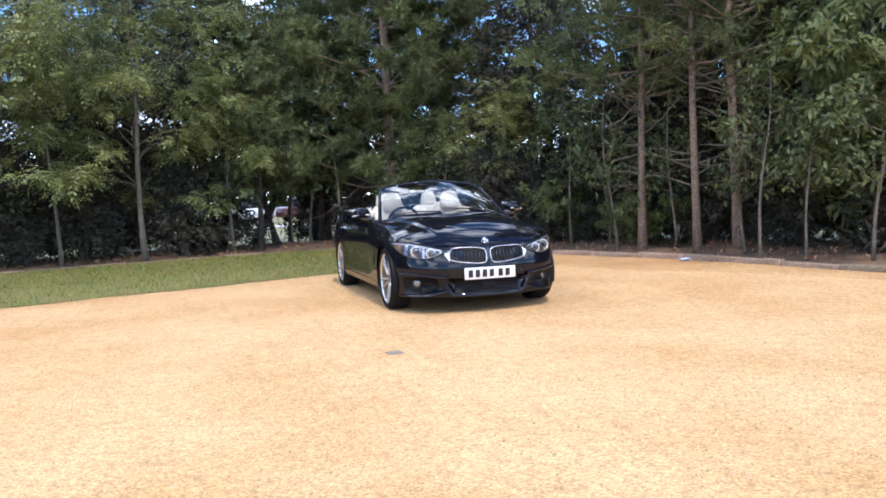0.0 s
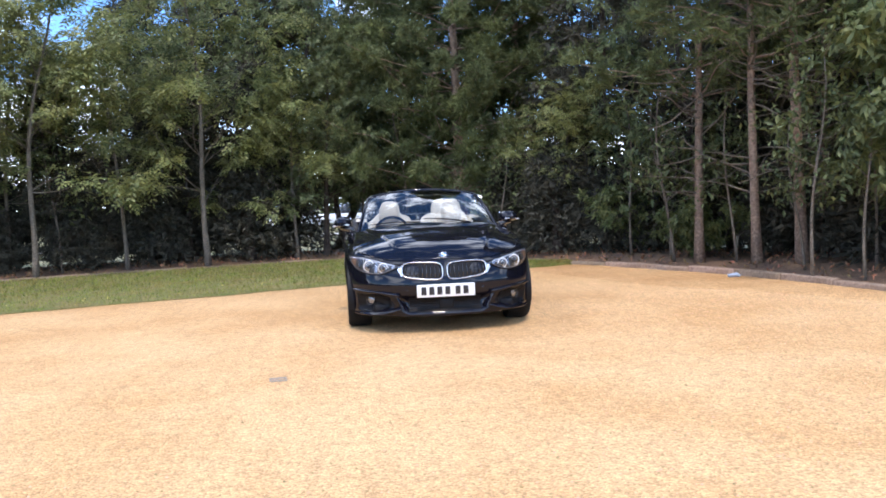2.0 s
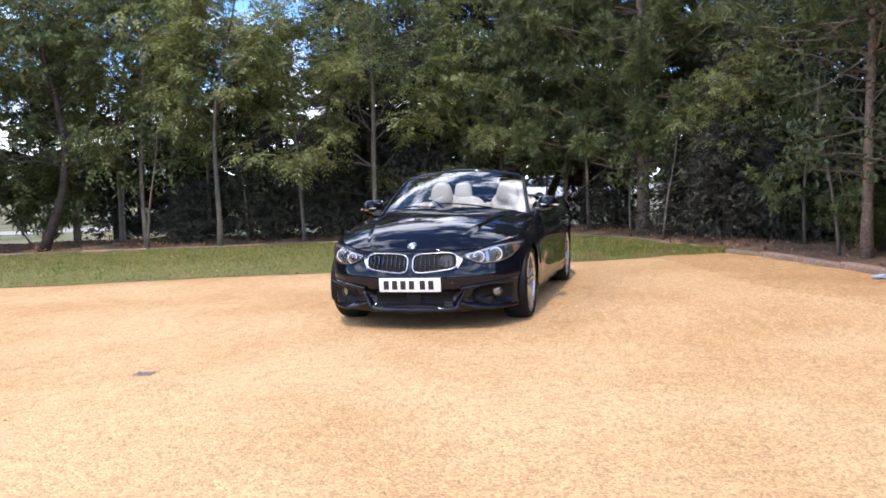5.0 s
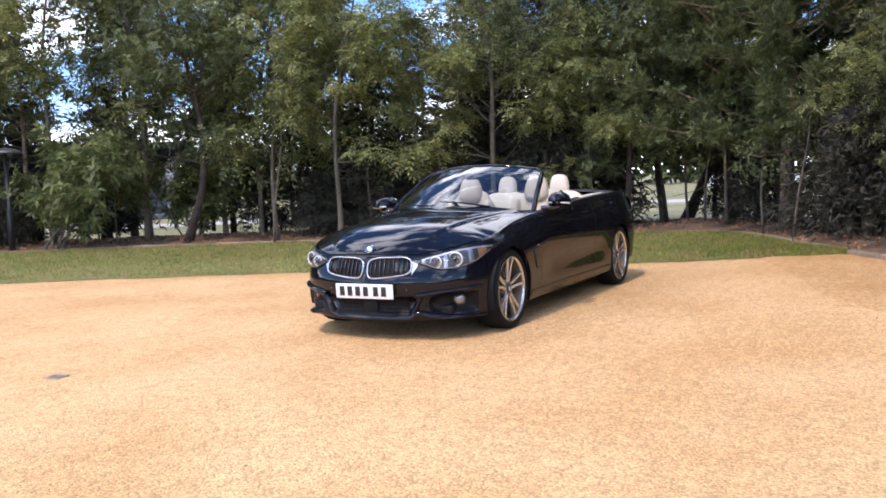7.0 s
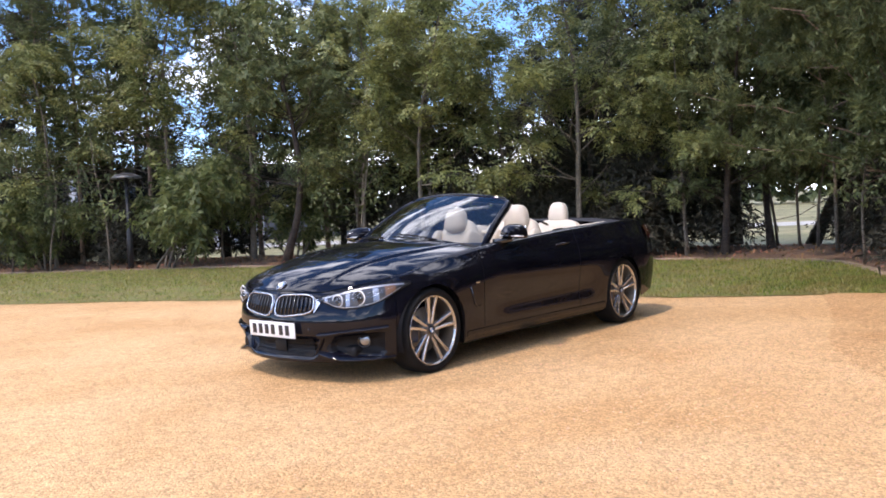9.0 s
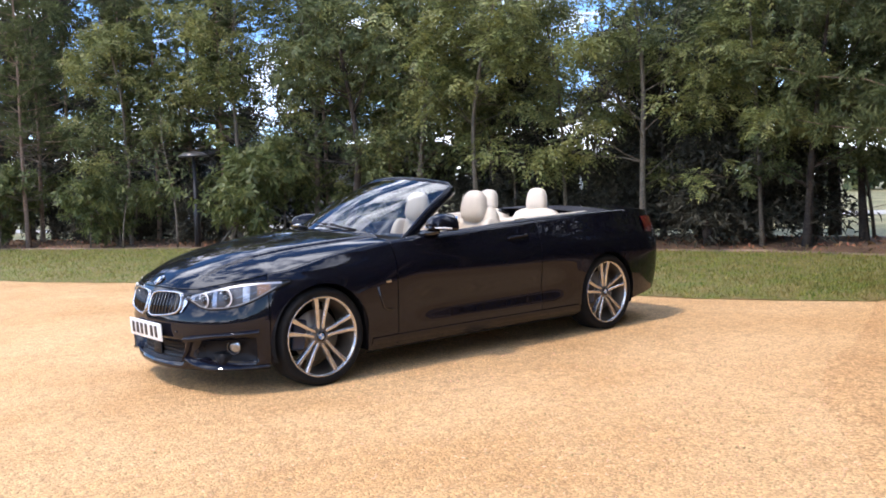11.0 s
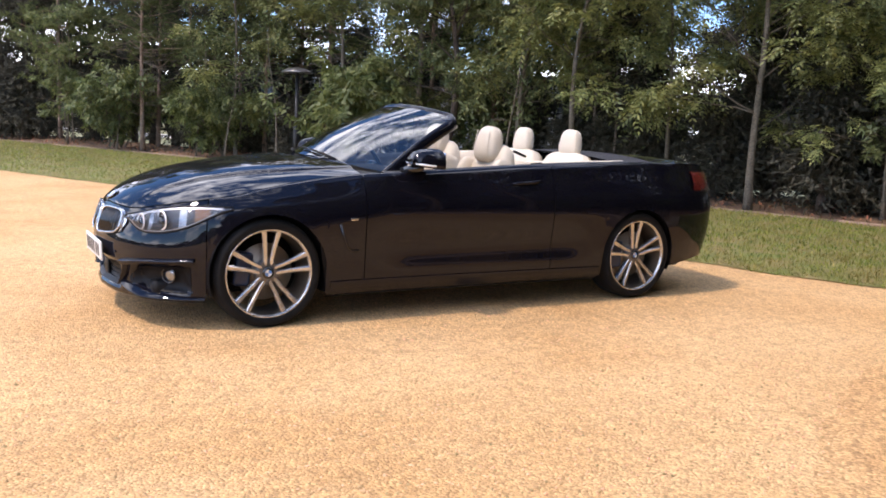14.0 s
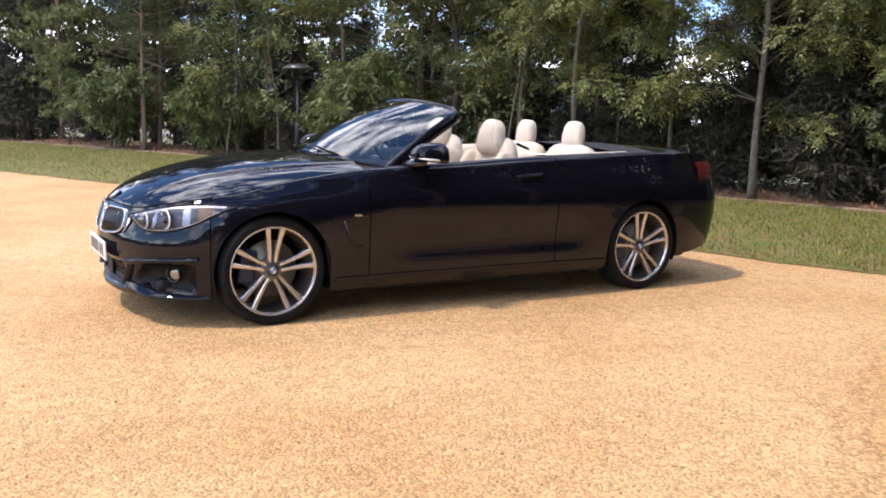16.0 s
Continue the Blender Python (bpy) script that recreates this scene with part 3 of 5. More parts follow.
place(pine("pine_tree", 43, 11.0, 0.082, 0.33, 1.7, 1750, 42, (-0.1, 0.1), label=PINE, size=0.13, per=19), 5.43, 2.98)
pine_d = place(pine("pine_tree", 44, 10.5, 0.14, 0.13, 3.0, 14000, 8, (0, 0), label="broad bushy pine with thick green needles", size=0.15, per=14, arms=9, shoots=18), 1.6, 10.8)
cyp_a = place(cypress("cypress_tree", 51, 4.4, 1.9, 8500, CYP, 0.03, 0.15), -2.9, 11.8)
cyp_b = place(cypress("cypress_tree", 52, 6.3, 2.2, 8500, CYP, 0.05, 0.15), 4.4, 8.9)
cyp_c = place(cypress("cypress_tree", 53, 7.6, 2.2, 8000, "tall dark evergreen with a bare lower trunk", 0.26, 0.15), -20.0, 6.6)

rnd = random.Random(5)
for kinds, spots in (
        ((ash_a, ash_b, ash_c), [(-13.9, 6.9, 1.2), (-15.9, 5.0, 0.95), (-5.3, 9.3, 0.8), (-11.9, 7.9, 1.2), (-0.4, 14.2, 0.92), (-7.7, 9.6, 0.9), (3.3, 8.0, 0.62), (-2.0, 10.4, 0.72), (-9.7, 9.3, 1.05)]),
        ((oak_a, oak_b), [(0.2, 12.6, 0.80), (-0.9, 11.7, 0.8), (-4.6, 12.9, 1.1), (-1.4, 10.7, 0.7), (1.2, 13.2, 0.95), (-5.0, 13.2, 0.95), (3.6, 13.4, 1.0), (5.2, 5.9, 0.8), (-1.3, 15.2, 1.3), (0.8, 15.8, 1.25)]),
        ((cyp_a, cyp_b), [(-5.2, 11.7, 0.6), (-5.4, 14.2, 1.05), (-9.0, 11.9, 0.55), (-8.0, 13.1, 0.55), (-6.8, 9.8, 0.62), (-4.4, 11.0, 0.6), (-7.2, 14.2, 0.62), (-10.4, 12.4, 0.56), (6.2, 6.9, 1.05), (7.2, 5.1, 1.1), (7.7, 3.2, 1.15), (8.0, 1.3, 1.1), (8.1, -0.6, 1.0), (5.6, 10.9, 1.1), (9.6, -2.0, 1.0), (-22.6, 4.4, 1.0), (-26.5, 1.2, 1.2), (8.6, 9.4, 1.1), (7.4, 8.4, 1.0)]),
        ((cyp_c,), [(-2.5, 14.0, 1.0), (-10.0, 12.2, 0.92), (-6.2, 14.3, 0.92), (-8.3, 14.6, 0.7), (-4.3, 14.6, 1.0), (-14.6, 9.9, 0.88), (-17.6, 8.3, 0.9), (-12.3, 11.2, 0.72), (-11.4, 12.6, 0.5), (-13.5, 11.7, 0.52), (-15.8, 10.4, 0.5), (-17.8, 9.2, 0.5), (-23.0, 5.2, 1.15), (-26.5, 3.2, 1.1), (-25.4, 4.4, 1.0), (-29, 2, 1.0), (9.4, 6.4, 1.1), (9.8, 3.6, 1.1)]),
        ((pine_a, pine_b), [(-14.9, 7.0, 0.9), (-19.6, 3.9, 0.9), (-17.3, 5.5, 0.85), (-16.4, 5.9, 0.85), (-18.7, 3.3, 0.9), (-24.0, 1.9, 1.0), (-16.8, 7.0, 0.95), (-21.0, 5.2, 0.95), (-27, 0.4, 1.0), (6.5, 4.3, 0.95), (-12.9, 8.9, 0.92), (-10.9, 9.4, 0.9)]),
        ((pine_d,), [(3.4, 12.7, 0.92)]),
        ((chest_a,), [(8.0, -0.7, 0.8), (6.9, 2.2, 0.9), (-22.0, 1.9, 0.62)]),
        ((chest_b,), [(7.0, 1.5, 0.9), (-20.2, 2.9, 0.9), (4.5, 6.6, 0.55), (4.9, 5.0, 0.4), (-16.2, 4.9, 0.7), (-11.2, 8.6, 0.8)])):
    for x, y, s in spots:
        own = random.Random(round(x * 131 + y * 17))          # each spot keeps its own kind and turn
        again(own.choice(kinds), x, y, own.uniform(0, 360), s)

# low evergreen bushes and thin saplings on the bank
bush = place(cypress("evergreen_bush", 61, 1.9, 0.95, 2600, "low dark evergreen bush", 0.0, 0.13), 3.1, 7.75)
for x, y, s in [(2.4, 9.1, 0.9), (3.9, 7.2, 0.8), (-5.0, 10.2, 0.9), (-3.0, 10.4, 1.0), (-7.9, 9.1, 0.7), (5.9, 4.6, 0.8), (6.3, 2.6, 0.9), (-14.6, 6.2, 0.8), (-18.0, 4.9, 1.0),
                (-6.2, 9.6, 0.7), (-23.2, 2.9, 1.1), (-17.0, 5.6, 0.8), (4.9, 7.0, 1.1), (6.7, 0.7, 0.9), (-15.4, 7.6, 1.0), (-17.2, 6.9, 1.2), (-19.0, 6.2, 1.1), (-20.6, 5.2, 1.2), (-8.6, 10.8, 1.1), (-10.5, 10.3, 0.9), (1.0, 11.6, 0.8), (0.2, 13.4, 0.9), (2.8, 9.9, 1.0), (-14.6, 9.0, 1.2), (-26, 0.3, 1.3), (-28, -0.6, 1.4), (-24.8, 1.0, 1.2), (-30, -1.6, 1.4)]:
    again(bush, x, y, rnd.uniform(0, 360), s)


def sapling(seed, height, label="thin bare-stemmed sapling with few leaves"):
    rng = np.random.default_rng(seed)
    tree = tagged(new("sapling"), label, "tree", kind="thing")
    t = trunk_line(rng, height, (rng.normal() * 0.25, rng.normal() * 0.25), 0.12, 9)
    wood, ends = [tube(t, np.linspace(0.028, 0.008, 9), 6)], []
    for k in range(9):
        path, rr = limb(rng, t[3 + k % 6], (math.cos(k * 2.4), math.sin(k * 2.4), 0.4), 0.55, 0.008, 5)
        part("branch", *tube(path, rr, 4, False), M_BARK, tree)
        ends += [path[3], path[4]]
    part("trunk", *joined(wood), M_BARK, tree)
    c = np.repeat(np.array(ends), 26, 0)
    part("crown", *leaf_cards(c + rng.normal(size=c.shape) * 0.16, 0.12, rng), M_OAK, tree, smooth=False)
    return tree


sap = [place(sapling(71, 3.0), 4.05, 6.25), place(sapling(72, 2.6), 4.25, 4.75), place(sapling(73, 3.3), -6.5, 9.1)]
for x, y, s in [(4.75, 1.5, 0.9), (5.15, 1.05, 0.8), (5.5, 0.25, 1.0), (5.9, 2.0, 0.9), (-8.0, 7.7, 1.0), (-9.4, 9.0, 1.0), (-1.0, 12.3, 1.2), (-0.55, 12.2, 1.1), (-0.15, 12.0, 1.2), (0.45, 11.1, 1.3), (1.4, 9.2, 0.9), (2.0, 8.3, 0.8),
                (-16.3, 4.1, 0.9), (-15.9, 4.7, 1.0), (-19.1, 2.7, 0.8), (-15.2, 4.5, 0.9), (-14.1, 5.4, 1.0), (4.9, 3.9, 0.8), (5.2, 2.5, 0.8), (-12.0, 7.1, 0.9), (4.45, 5.4, 1.0)]:
    again(rnd.choice(sap), x, y, rnd.uniform(0, 360), s)

# ---- the car: nose towards -y, front axle at y = 0 ----
M_PAINT = material("black_blue_paint", (0.0052, 0.0053, 0.0095), 0.4, vary=0.12, scale=3, fine=900, coat=0.75, spec=0.0)
M_CLOTH = material("black_soft_top_cloth", (0.020, 0.020, 0.024), 0.9, vary=0.2, scale=4, fine=300, bump=0.3)
M_PLASTIC = material("black_plastic", (0.007, 0.007, 0.008), 0.5, spec=0.2, vary=0.2, scale=6, fine=200, bump=0.15)
M_GLOSS = material("gloss_black", (0.008, 0.008, 0.010), 0.15, vary=0.1, scale=6, fine=200, coat=0.5)
M_RUBBER = material("tyre_rubber", (0.009, 0.009, 0.009), 0.85, spec=0.25, vary=0.25, scale=9, fine=120, bump=0.3)
M_ALLOY = material("machined_alloy", (0.60, 0.575, 0.54), 0.25, metal=0.8, vary=0.08, scale=9, fine=200)
M_GREY_ALLOY = material("grey_painted_alloy", (0.16, 0.155, 0.15), 0.35, metal=0.6, vary=0.1, scale=9, fine=200)
M_CHROME = material("chrome", (0.60, 0.60, 0.61), 0.24, metal=1.0, vary=0.05, scale=9, fine=100)
M_LEATHER = material("cream_leather", (0.66, 0.57, 0.45), 0.5, vary=0.07, scale=5, fine=160, bump=0.25)
M_DARK_TRIM = material("dark_trim", (0.020, 0.019, 0.020), 0.6, vary=0.15, scale=6, fine=150, bump=0.2)
M_WHITE = material("plate_white", (0.78, 0.78, 0.76), 0.35, vary=0.04, scale=6, fine=60)
M_BARS = material("plate_bars", (0.015, 0.015, 0.017), 0.4, vary=0.1, scale=6, fine=60)
M_RED = material("tail_lamp_red", (0.13, 0.010, 0.010), 0.15, vary=0.1, scale=10, fine=100, coat=1.0)
M_LAMP = material("lamp_reflector", (0.34, 0.35, 0.37), 0.24, metal=0.9, vary=0.35, scale=20, fine=120)
M_RING = material("lamp_ring", (0.85, 0.86, 0.88), 0.3, vary=0.03, scale=9, fine=80)
M_LENS = material("projector_lens", (0.05, 0.052, 0.06), 0.08, metal=0.3, vary=0.1, scale=20, fine=80, coat=1.0)
M_BLUE = material("badge_blue", (0.06, 0.22, 0.52), 0.3, vary=0.05, scale=9, fine=80, coat=0.6)
M_BROW = material("lamp_brow_silver", (0.50, 0.51, 0.53), 0.45, metal=0.9, vary=0.12, scale=15, fine=120)
M_LAMP_BED = material("lamp_bed_grey", (0.075, 0.077, 0.082), 0.3, metal=0.6, vary=0.3, scale=20, fine=120)
M_AMBER = material("amber_reflector", (0.24, 0.13, 0.07), 0.3, vary=0.1, scale=20, fine=80)
# steel whose warm tint puts the gravel's reflection into the colour
M_DISC = material("brake_disc_steel", (0.26, 0.225, 0.18), 0.4, metal=0.8, vary=0.15, scale=12, fine=150)
M_CALIPER = material("blue_caliper", (0.010, 0.022, 0.055), 0.35, vary=0.1, scale=9, fine=80)
M_GLASS = glass("screen_glass", (0.74, 0.80, 0.81), 2.0)
M_CLEAR = glass("lamp_glass", (0.97, 0.98, 1.0), 1.45)

car = tagged(new("convertible_car"), "black-blue convertible, roof down, cream leather seats, parked on gravel", "car", kind="thing")

PLAN = spline([(0, -0.802), (0.25, -0.776), (0.45, -0.717), (0.62, -0.632), (0.75, -0.510), (0.84, -0.36), (0.885, -0.2), (0.905, 0), (0.905, 0.5), (0.900, 1.0),
               (0.903, 1.6), (0.910, 2.2), (0.915, 2.81), (0.905, 3.15), (0.878, 3.4), (0.81, 3.61), (0.67, 3.745), (0.4, 3.83), (0, 3.855)], 900)
TAN = np.gradient(PLAN, axis=0)
for q in range(3):                                     # fair the outline's direction
    TAN = np.stack([np.convolve(np.pad(TAN[:, c], 8, mode="reflect", reflect_type="even" if c == 0 else "odd"), np.ones(17) / 17, "valid") for c in (0, 1)], 1)
TAN /= np.linalg.norm(TAN, axis=1)[:, None]
NOR = np.stack([TAN[:, 1], -TAN[:, 0]], 1)          # outwards
HUB_Z, ARCH = 0.318, 0.345
AXLES = (0.0, 2.81)


def interp(x, *pairs):
    return float(np.interp(x, [p[0] for p in pairs], [p[1] for p in pairs]))


def fair_curve(width, *pairs):
    """A curve through the given points with its corners faired over a width."""
    at = np.linspace(pairs[0][0] - width, pairs[-1][0] + width, 801)
    px, py = [p[0] for p in pairs], [p[1] for p in pairs]
    v = np.interp(at, px, py)
    v += np.where(at < px[0], (at - px[0]) * (py[1] - py[0]) / (px[1] - px[0]), 0) + np.where(at > px[-1], (at - px[-1]) * (py[-1] - py[-2]) / (px[-1] - px[-2]), 0)
    n = max(3, int(width / (at[1] - at[0])) // 2 * 2 + 1)
    for q in range(2):
        v = np.convolve(np.pad(v, n // 2, mode="reflect", reflect_type="odd"), np.ones(n) / n, "valid")
    return lambda x: float(np.interp(x, at, v))


SIDE_Z = np.linspace(0.10, 1.14, 209)
SIDE_IN = np.interp(SIDE_Z, [0.16, 0.20, 0.255, 0.30, 0.40, 0.46, 0.58, 0.66, 0.755, 0.775, 0.84, 0.92, 1.0, 1.1],
                    [0.060, 0.036, 0.018, 0.019, 0.026, 0.025, 0.006, 0.0, 0.002, 0.010, 0.030, 0.060, 0.085, 0.10])
FRONT_IN = np.interp(SIDE_Z, [0.14, 0.165, 0.185, 0.20, 0.30, 0.36, 0.43, 0.50, 0.60, 0.66, 0.70, 0.75], [0.06, 0.010, 0.012, 0.024, 0.026, 0.010, 0.0, 0.012, 0.045, 0.066, 0.095, 0.17])
ROLL_IN = np.interp(SIDE_Z, [0.60, 0.68, 0.74, 0.80, 0.86, 0.92], [0, 0.012, 0.045, 0.10, 0.15, 0.18])
for width in (9, 9, 7):                                # softened pressings
    SIDE_IN, FRONT_IN, ROLL_IN = (np.convolve(np.pad(q, width // 2, mode="edge"), np.ones(width) / width, "valid") for q in (SIDE_IN, FRONT_IN, ROLL_IN))


REAR_IN = fair_curve(0.06, (0.2, 0.13), (0.28, 0.085), (0.36, 0.045), (0.46, 0.012), (0.58, 0.0), (0.66, 0.004), (0.74, 0.028), (0.84, 0.068), (0.92, 0.098), (0.96, 0.108), (1.0, 0.135))


def inset(k, z):
    """The skin's set-in, softened over a few centimetres of height."""
    return (raw_inset(k, z - 0.022) + 2 * raw_inset(k, z) + raw_inset(k, z + 0.022)) / 4


def raw_inset(k, z):
    """How far the skin lies inside the plan's outline at height z."""
    y, ny = PLAN[k, 1], NOR[k, 1]
    f, r = max(0.0, -ny) ** 1.2, max(0.0, ny) ** 1.2
    side = float(np.interp(z, SIDE_Z, SIDE_IN))
    if z < 0.60:                                       # the hollow low in the flank runs along the door alone
        w = min(1.0, max(0.0, (y - 0.52) / 0.40)) * min(1.0, max(0.0, (2.46 - y) / 0.32))
        w = w * w * (3 - 2 * w)
        side = side * w + (1 - w) * float(np.interp(z, (0.16, 0.20, 0.255, 0.40, 0.60), (0.060, 0.036, 0.020, 0.013, 0.005)))
    for a in AXLES:                                    # the wings swell over the wheels
        side *= 1 - 0.55 * math.exp(-((y - a) / 0.42) ** 2) * (1 if z < 0.72 else 0)
    if y < 0.75:                                       # towards the nose the wing's top rolls inwards
        side += interp(y, (-0.4, 1.0), (0.0, 0.85), (0.45, 0.35), (0.75, 0.0)) * float(np.interp(z, SIDE_Z, ROLL_IN))
    if y < -0.2 and k < 420:                           # hollows of the lower intakes
        x = PLAN[k, 0]
        def soft(v, a, b, w):
            return min(1, max(0, (v - a) / w)) * min(1, max(0, (b - v) / w))
        hollow = 0.055 * soft(x + (z - 0.20) * -0.5, -1, 0.375, 0.03) * soft(z, 0.192, 0.330, 0.014)
        hollow += 0.050 * soft(x + max(0, 0.30 - z) * -0.2, 0.49, 0.800, 0.03) * soft(z, 0.212 + 0.25 * max(0, 0.56 - x), 0.356 - 0.6 * max(0, 0.58 - x), 0.014)
    else:
        hollow = 0.0
    front = hollow + float(np.interp(z, SIDE_Z, FRONT_IN))
    rear = REAR_IN(z)
    return side * (1 - f - r) + (front - hollow) * f + hollow + rear * r


NOSE_TOP = fair_curve(0.10, (0, 0.658), (0.30, 0.655), (0.45, 0.652), (0.62, 0.682), (0.75, 0.708), (0.84, 0.730), (0.885, 0.755))
SIDE_TOP = fair_curve(0.28, (-0.2, 0.755), (0.0, 0.800), (0.25, 0.845), (0.5, 0.880), (0.7, 0.898), (1.16, 0.920), (1.70, 0.954), (2.27, 0.979), (2.83, 0.996), (3.3, 0.997), (3.58, 0.984), (3.86, 0.970))


def top(k):
    """Height of the skin's upper edge: bonnet edge, door tops, boot edge."""
    x, y = PLAN[k]
    if y < -0.2 and k < 450:
        return NOSE_TOP(x) + (0.755 - NOSE_TOP(0.885)) * max(0.0, (x - 0.75) / 0.135)
    return SIDE_TOP(y) + (0.755 - SIDE_TOP(-0.2)) * max(0.0, 1 - (y + 0.2) / 0.3)


def bottom(k):
    x, y = PLAN[k]
    base = interp(y, (-0.79, 0.150), (-0.5, 0.175), (-0.36, 0.185), (0.4, 0.178), (2.4, 0.186), (3.16, 0.235), (3.5, 0.28), (3.82, 0.30))
    for a in AXLES:
        if abs(y - a) < ARCH and x > 0.8:
            base = max(base, HUB_Z + math.sqrt(ARCH ** 2 - (y - a) ** 2))
    return base


def skin(k, z, out=0.0):
    i = inset(k, z) - out
    return (PLAN[k, 0] - NOR[k, 0] * i, PLAN[k, 1] - NOR[k, 1] * i, z)


def at_x(x):
    """The front outline's index at half-width x."""
    return int(np.argmin(np.abs(PLAN[:420, 0] - x) + (PLAN[:420, 1] > 0.05) * 9))


def at_y(y):
    return 120 + int(np.argmin(np.abs(PLAN[120:760, 1] - y)))


ARCH_ENDS = [at_y(a + s * ARCH) for a in AXLES for s in (-1, 1)]
ROWS_UP = 26


def stations(k0, k1, step=6):
    ks = set(range(k0, k1, step)) | {k1}
    for e in ARCH_ENDS:
        ks |= {k for k in range(e - 10, e + 11) if k0 <= k <= k1}
    return sorted(ks)


def flank(name, k0, k1, mirror, mat=None, label="", step=6, parent=None):
    """A piece of the car's skin between two stations."""
    ks, vs = stations(k0, k1, step), []
    for k in ks:
        b, t = bottom(k), top(k)
        for j in range(ROWS_UP):
            s = j / (ROWS_UP - 1)
            x, y, z = skin(k, b + (t - b) * s)
            vs.append((-x if mirror else x, y, z))
        x, y, z = skin(k, t)                          # a rolled lip
        vs.append(((-1 if mirror else 1) * (x - NOR[k, 0] * 0.03), y - NOR[k, 1] * 0.03, z + 0.004))
    fs = grid_faces(len(ks), ROWS_UP + 1)
    if not mirror:
        fs = [tuple(reversed(f)) for f in fs]
    return part(name, vs, fs, mat or M_PAINT, parent or car, label)


K_F, K_D0, K_D1, K_R = at_y(-0.352), at_y(0.59), at_y(2.0), at_y(3.162)
# front bumper and rear bumper run across the car
for name, span in (("front_bumper", range(0, K_F)), ("rear_bumper", range(K_R, 900))):
    ks = sorted(set(list(span)[::3]) | {span[0], span[-1]})
    rows_n = 56 if name == "front_bumper" else ROWS_UP
    vs, order = [], [(k, -1) for k in ks] + [(k, 1) for k in reversed(ks)] if name == "rear_bumper" else [(k, -1) for k in reversed(ks)] + [(k, 1) for k in ks]
    order = [o for n_, o in enumerate(order) if not (n_ and PLAN[o[0], 0] < 1e-6 and PLAN[order[n_ - 1][0], 0] < 1e-6)]
    for k, s in order:
        b, t = bottom(k), top(k)
        for j in range(rows_n):
            x, y, z = skin(k, b + (t - b) * j / (rows_n - 1))
            vs.append((s * x, y, z))
    fs = grid_faces(len(order), rows_n)
    part(name, vs, fs if name == "rear_bumper" else [tuple(reversed(f)) for f in fs], M_PAINT, car)
for mirror in (False, True):
    flank("front_wing", K_F, K_D0, mirror)
    flank("car_door", K_D0 + 1, K_D1, mirror)
    flank("rear_quarter", K_D1 + 1, K_R, mirror)

# a dark body under the skin closes the shut lines
vs = []
inner = list(range(0, 900, 8)) + [899]
for k in inner:
    for j in range(8):
        b, t = max(bottom(k), 0.19) + 0.01, top(k) - 0.02
        vs.append(skin(k, b + (t - b) * j / 7, -0.012 if PLAN[k, 1] > -0.25 else -0.045))
fs = [tuple(reversed(f)) for f in grid_faces(len(inner), 8)]
left = [(-x, y, z) for x, y, z in vs]
part("inner_body", *joined([(vs, fs), (left, [tuple(reversed(f)) for f in fs])]), M_PLASTIC, car)
part("underbody", *joined([box_piece((1.30, 4.1, 0.10), 0.03, pose(0, 1.45, 0.225)), box_piece((1.68, 2.02, 0.10), 0.03, pose(0, 1.405, 0.205)),
                           box_piece((1.05, 0.30, 0.05), 0.02, pose(0, -0.44, 0.20)), box_piece((1.5, 0.40, 0.10), 0.03, pose(0, 3.40, 0.30))]), M_PLASTIC, car)


def across(name, ks, crown, mat, cols=31, lift=0.004, label="", pull=0.028, dome=None):
    """A panel that spans the car from edge to edge over the given stations."""
    vs = []
    for k in ks:
        x, y, z = skin(k, top(k))
        near = pull if NOR[k, 1] > 0 else pull * (1 + 0.85 * NOR[k, 1])      # the nose closes tight
        x, y = max(x - NOR[k, 0] * near, 0.0), y - NOR[k, 1] * near
        for c in np.linspace(-1, 1, cols):
            u = math.sin(c * math.pi / 2) * 0.35 + c * 0.65
            h = (crown(y) - z) * (1 - abs(u) ** 2.6) + z + lift
            if dome:
                h += dome(u * x, y)
            vs.append((u * x, y, h))
    return part(name, vs, grid_faces(len(ks), cols), mat, car, label)


bonnet_crown = fair_curve(0.13, (-0.74, 0.655), (-0.70, 0.690), (-0.66, 0.716), (-0.60, 0.748), (-0.5, 0.788), (-0.3, 0.852), (0.0, 0.908), (0.3, 0.940), (0.6, 0.955), (0.9, 0.957))


def bonnet_dome(x, y):
    w = 0.38 + 0.22 * (y + 0.66)                       # the raised middle widens towards the screen
    s = min(1.0, max(0.0, (w + 0.030 - abs(x)) / 0.030))
    return 0.013 * s * s * (3 - 2 * s) * interp(y, (-0.68, 0), (-0.45, 0.8), (-0.1, 1), (0.6, 0.9))


across("bonnet", [k for k in range(0, at_y(0.60), 4)], bonnet_crown, M_PAINT, 97, 0.006, dome=bonnet_dome)
across("scuttle", [k for k in range(at_y(0.60), at_y(0.84), 4)], lambda y: 0.945 - 0.10 * max(0, y - 0.6), M_PLASTIC, 31, -0.012)
deck = [k for k in range(at_y(2.98), 899, 5)] + [899]
across("boot_lid", deck, lambda y: interp(y, (2.9, 1.035), (3.3, 1.032), (3.55, 1.018), (3.70, 0.998), (3.86, 0.975)), M_PAINT, 41, 0.004)
across("hood_cover", [k for k in range(at_y(2.60), at_y(2.975), 4)], lambda y: interp(y, (2.6, 1.03), (2.98, 1.042)), M_CLOTH, 41, 0.006, "black cloth covered panel over the stowed roof")

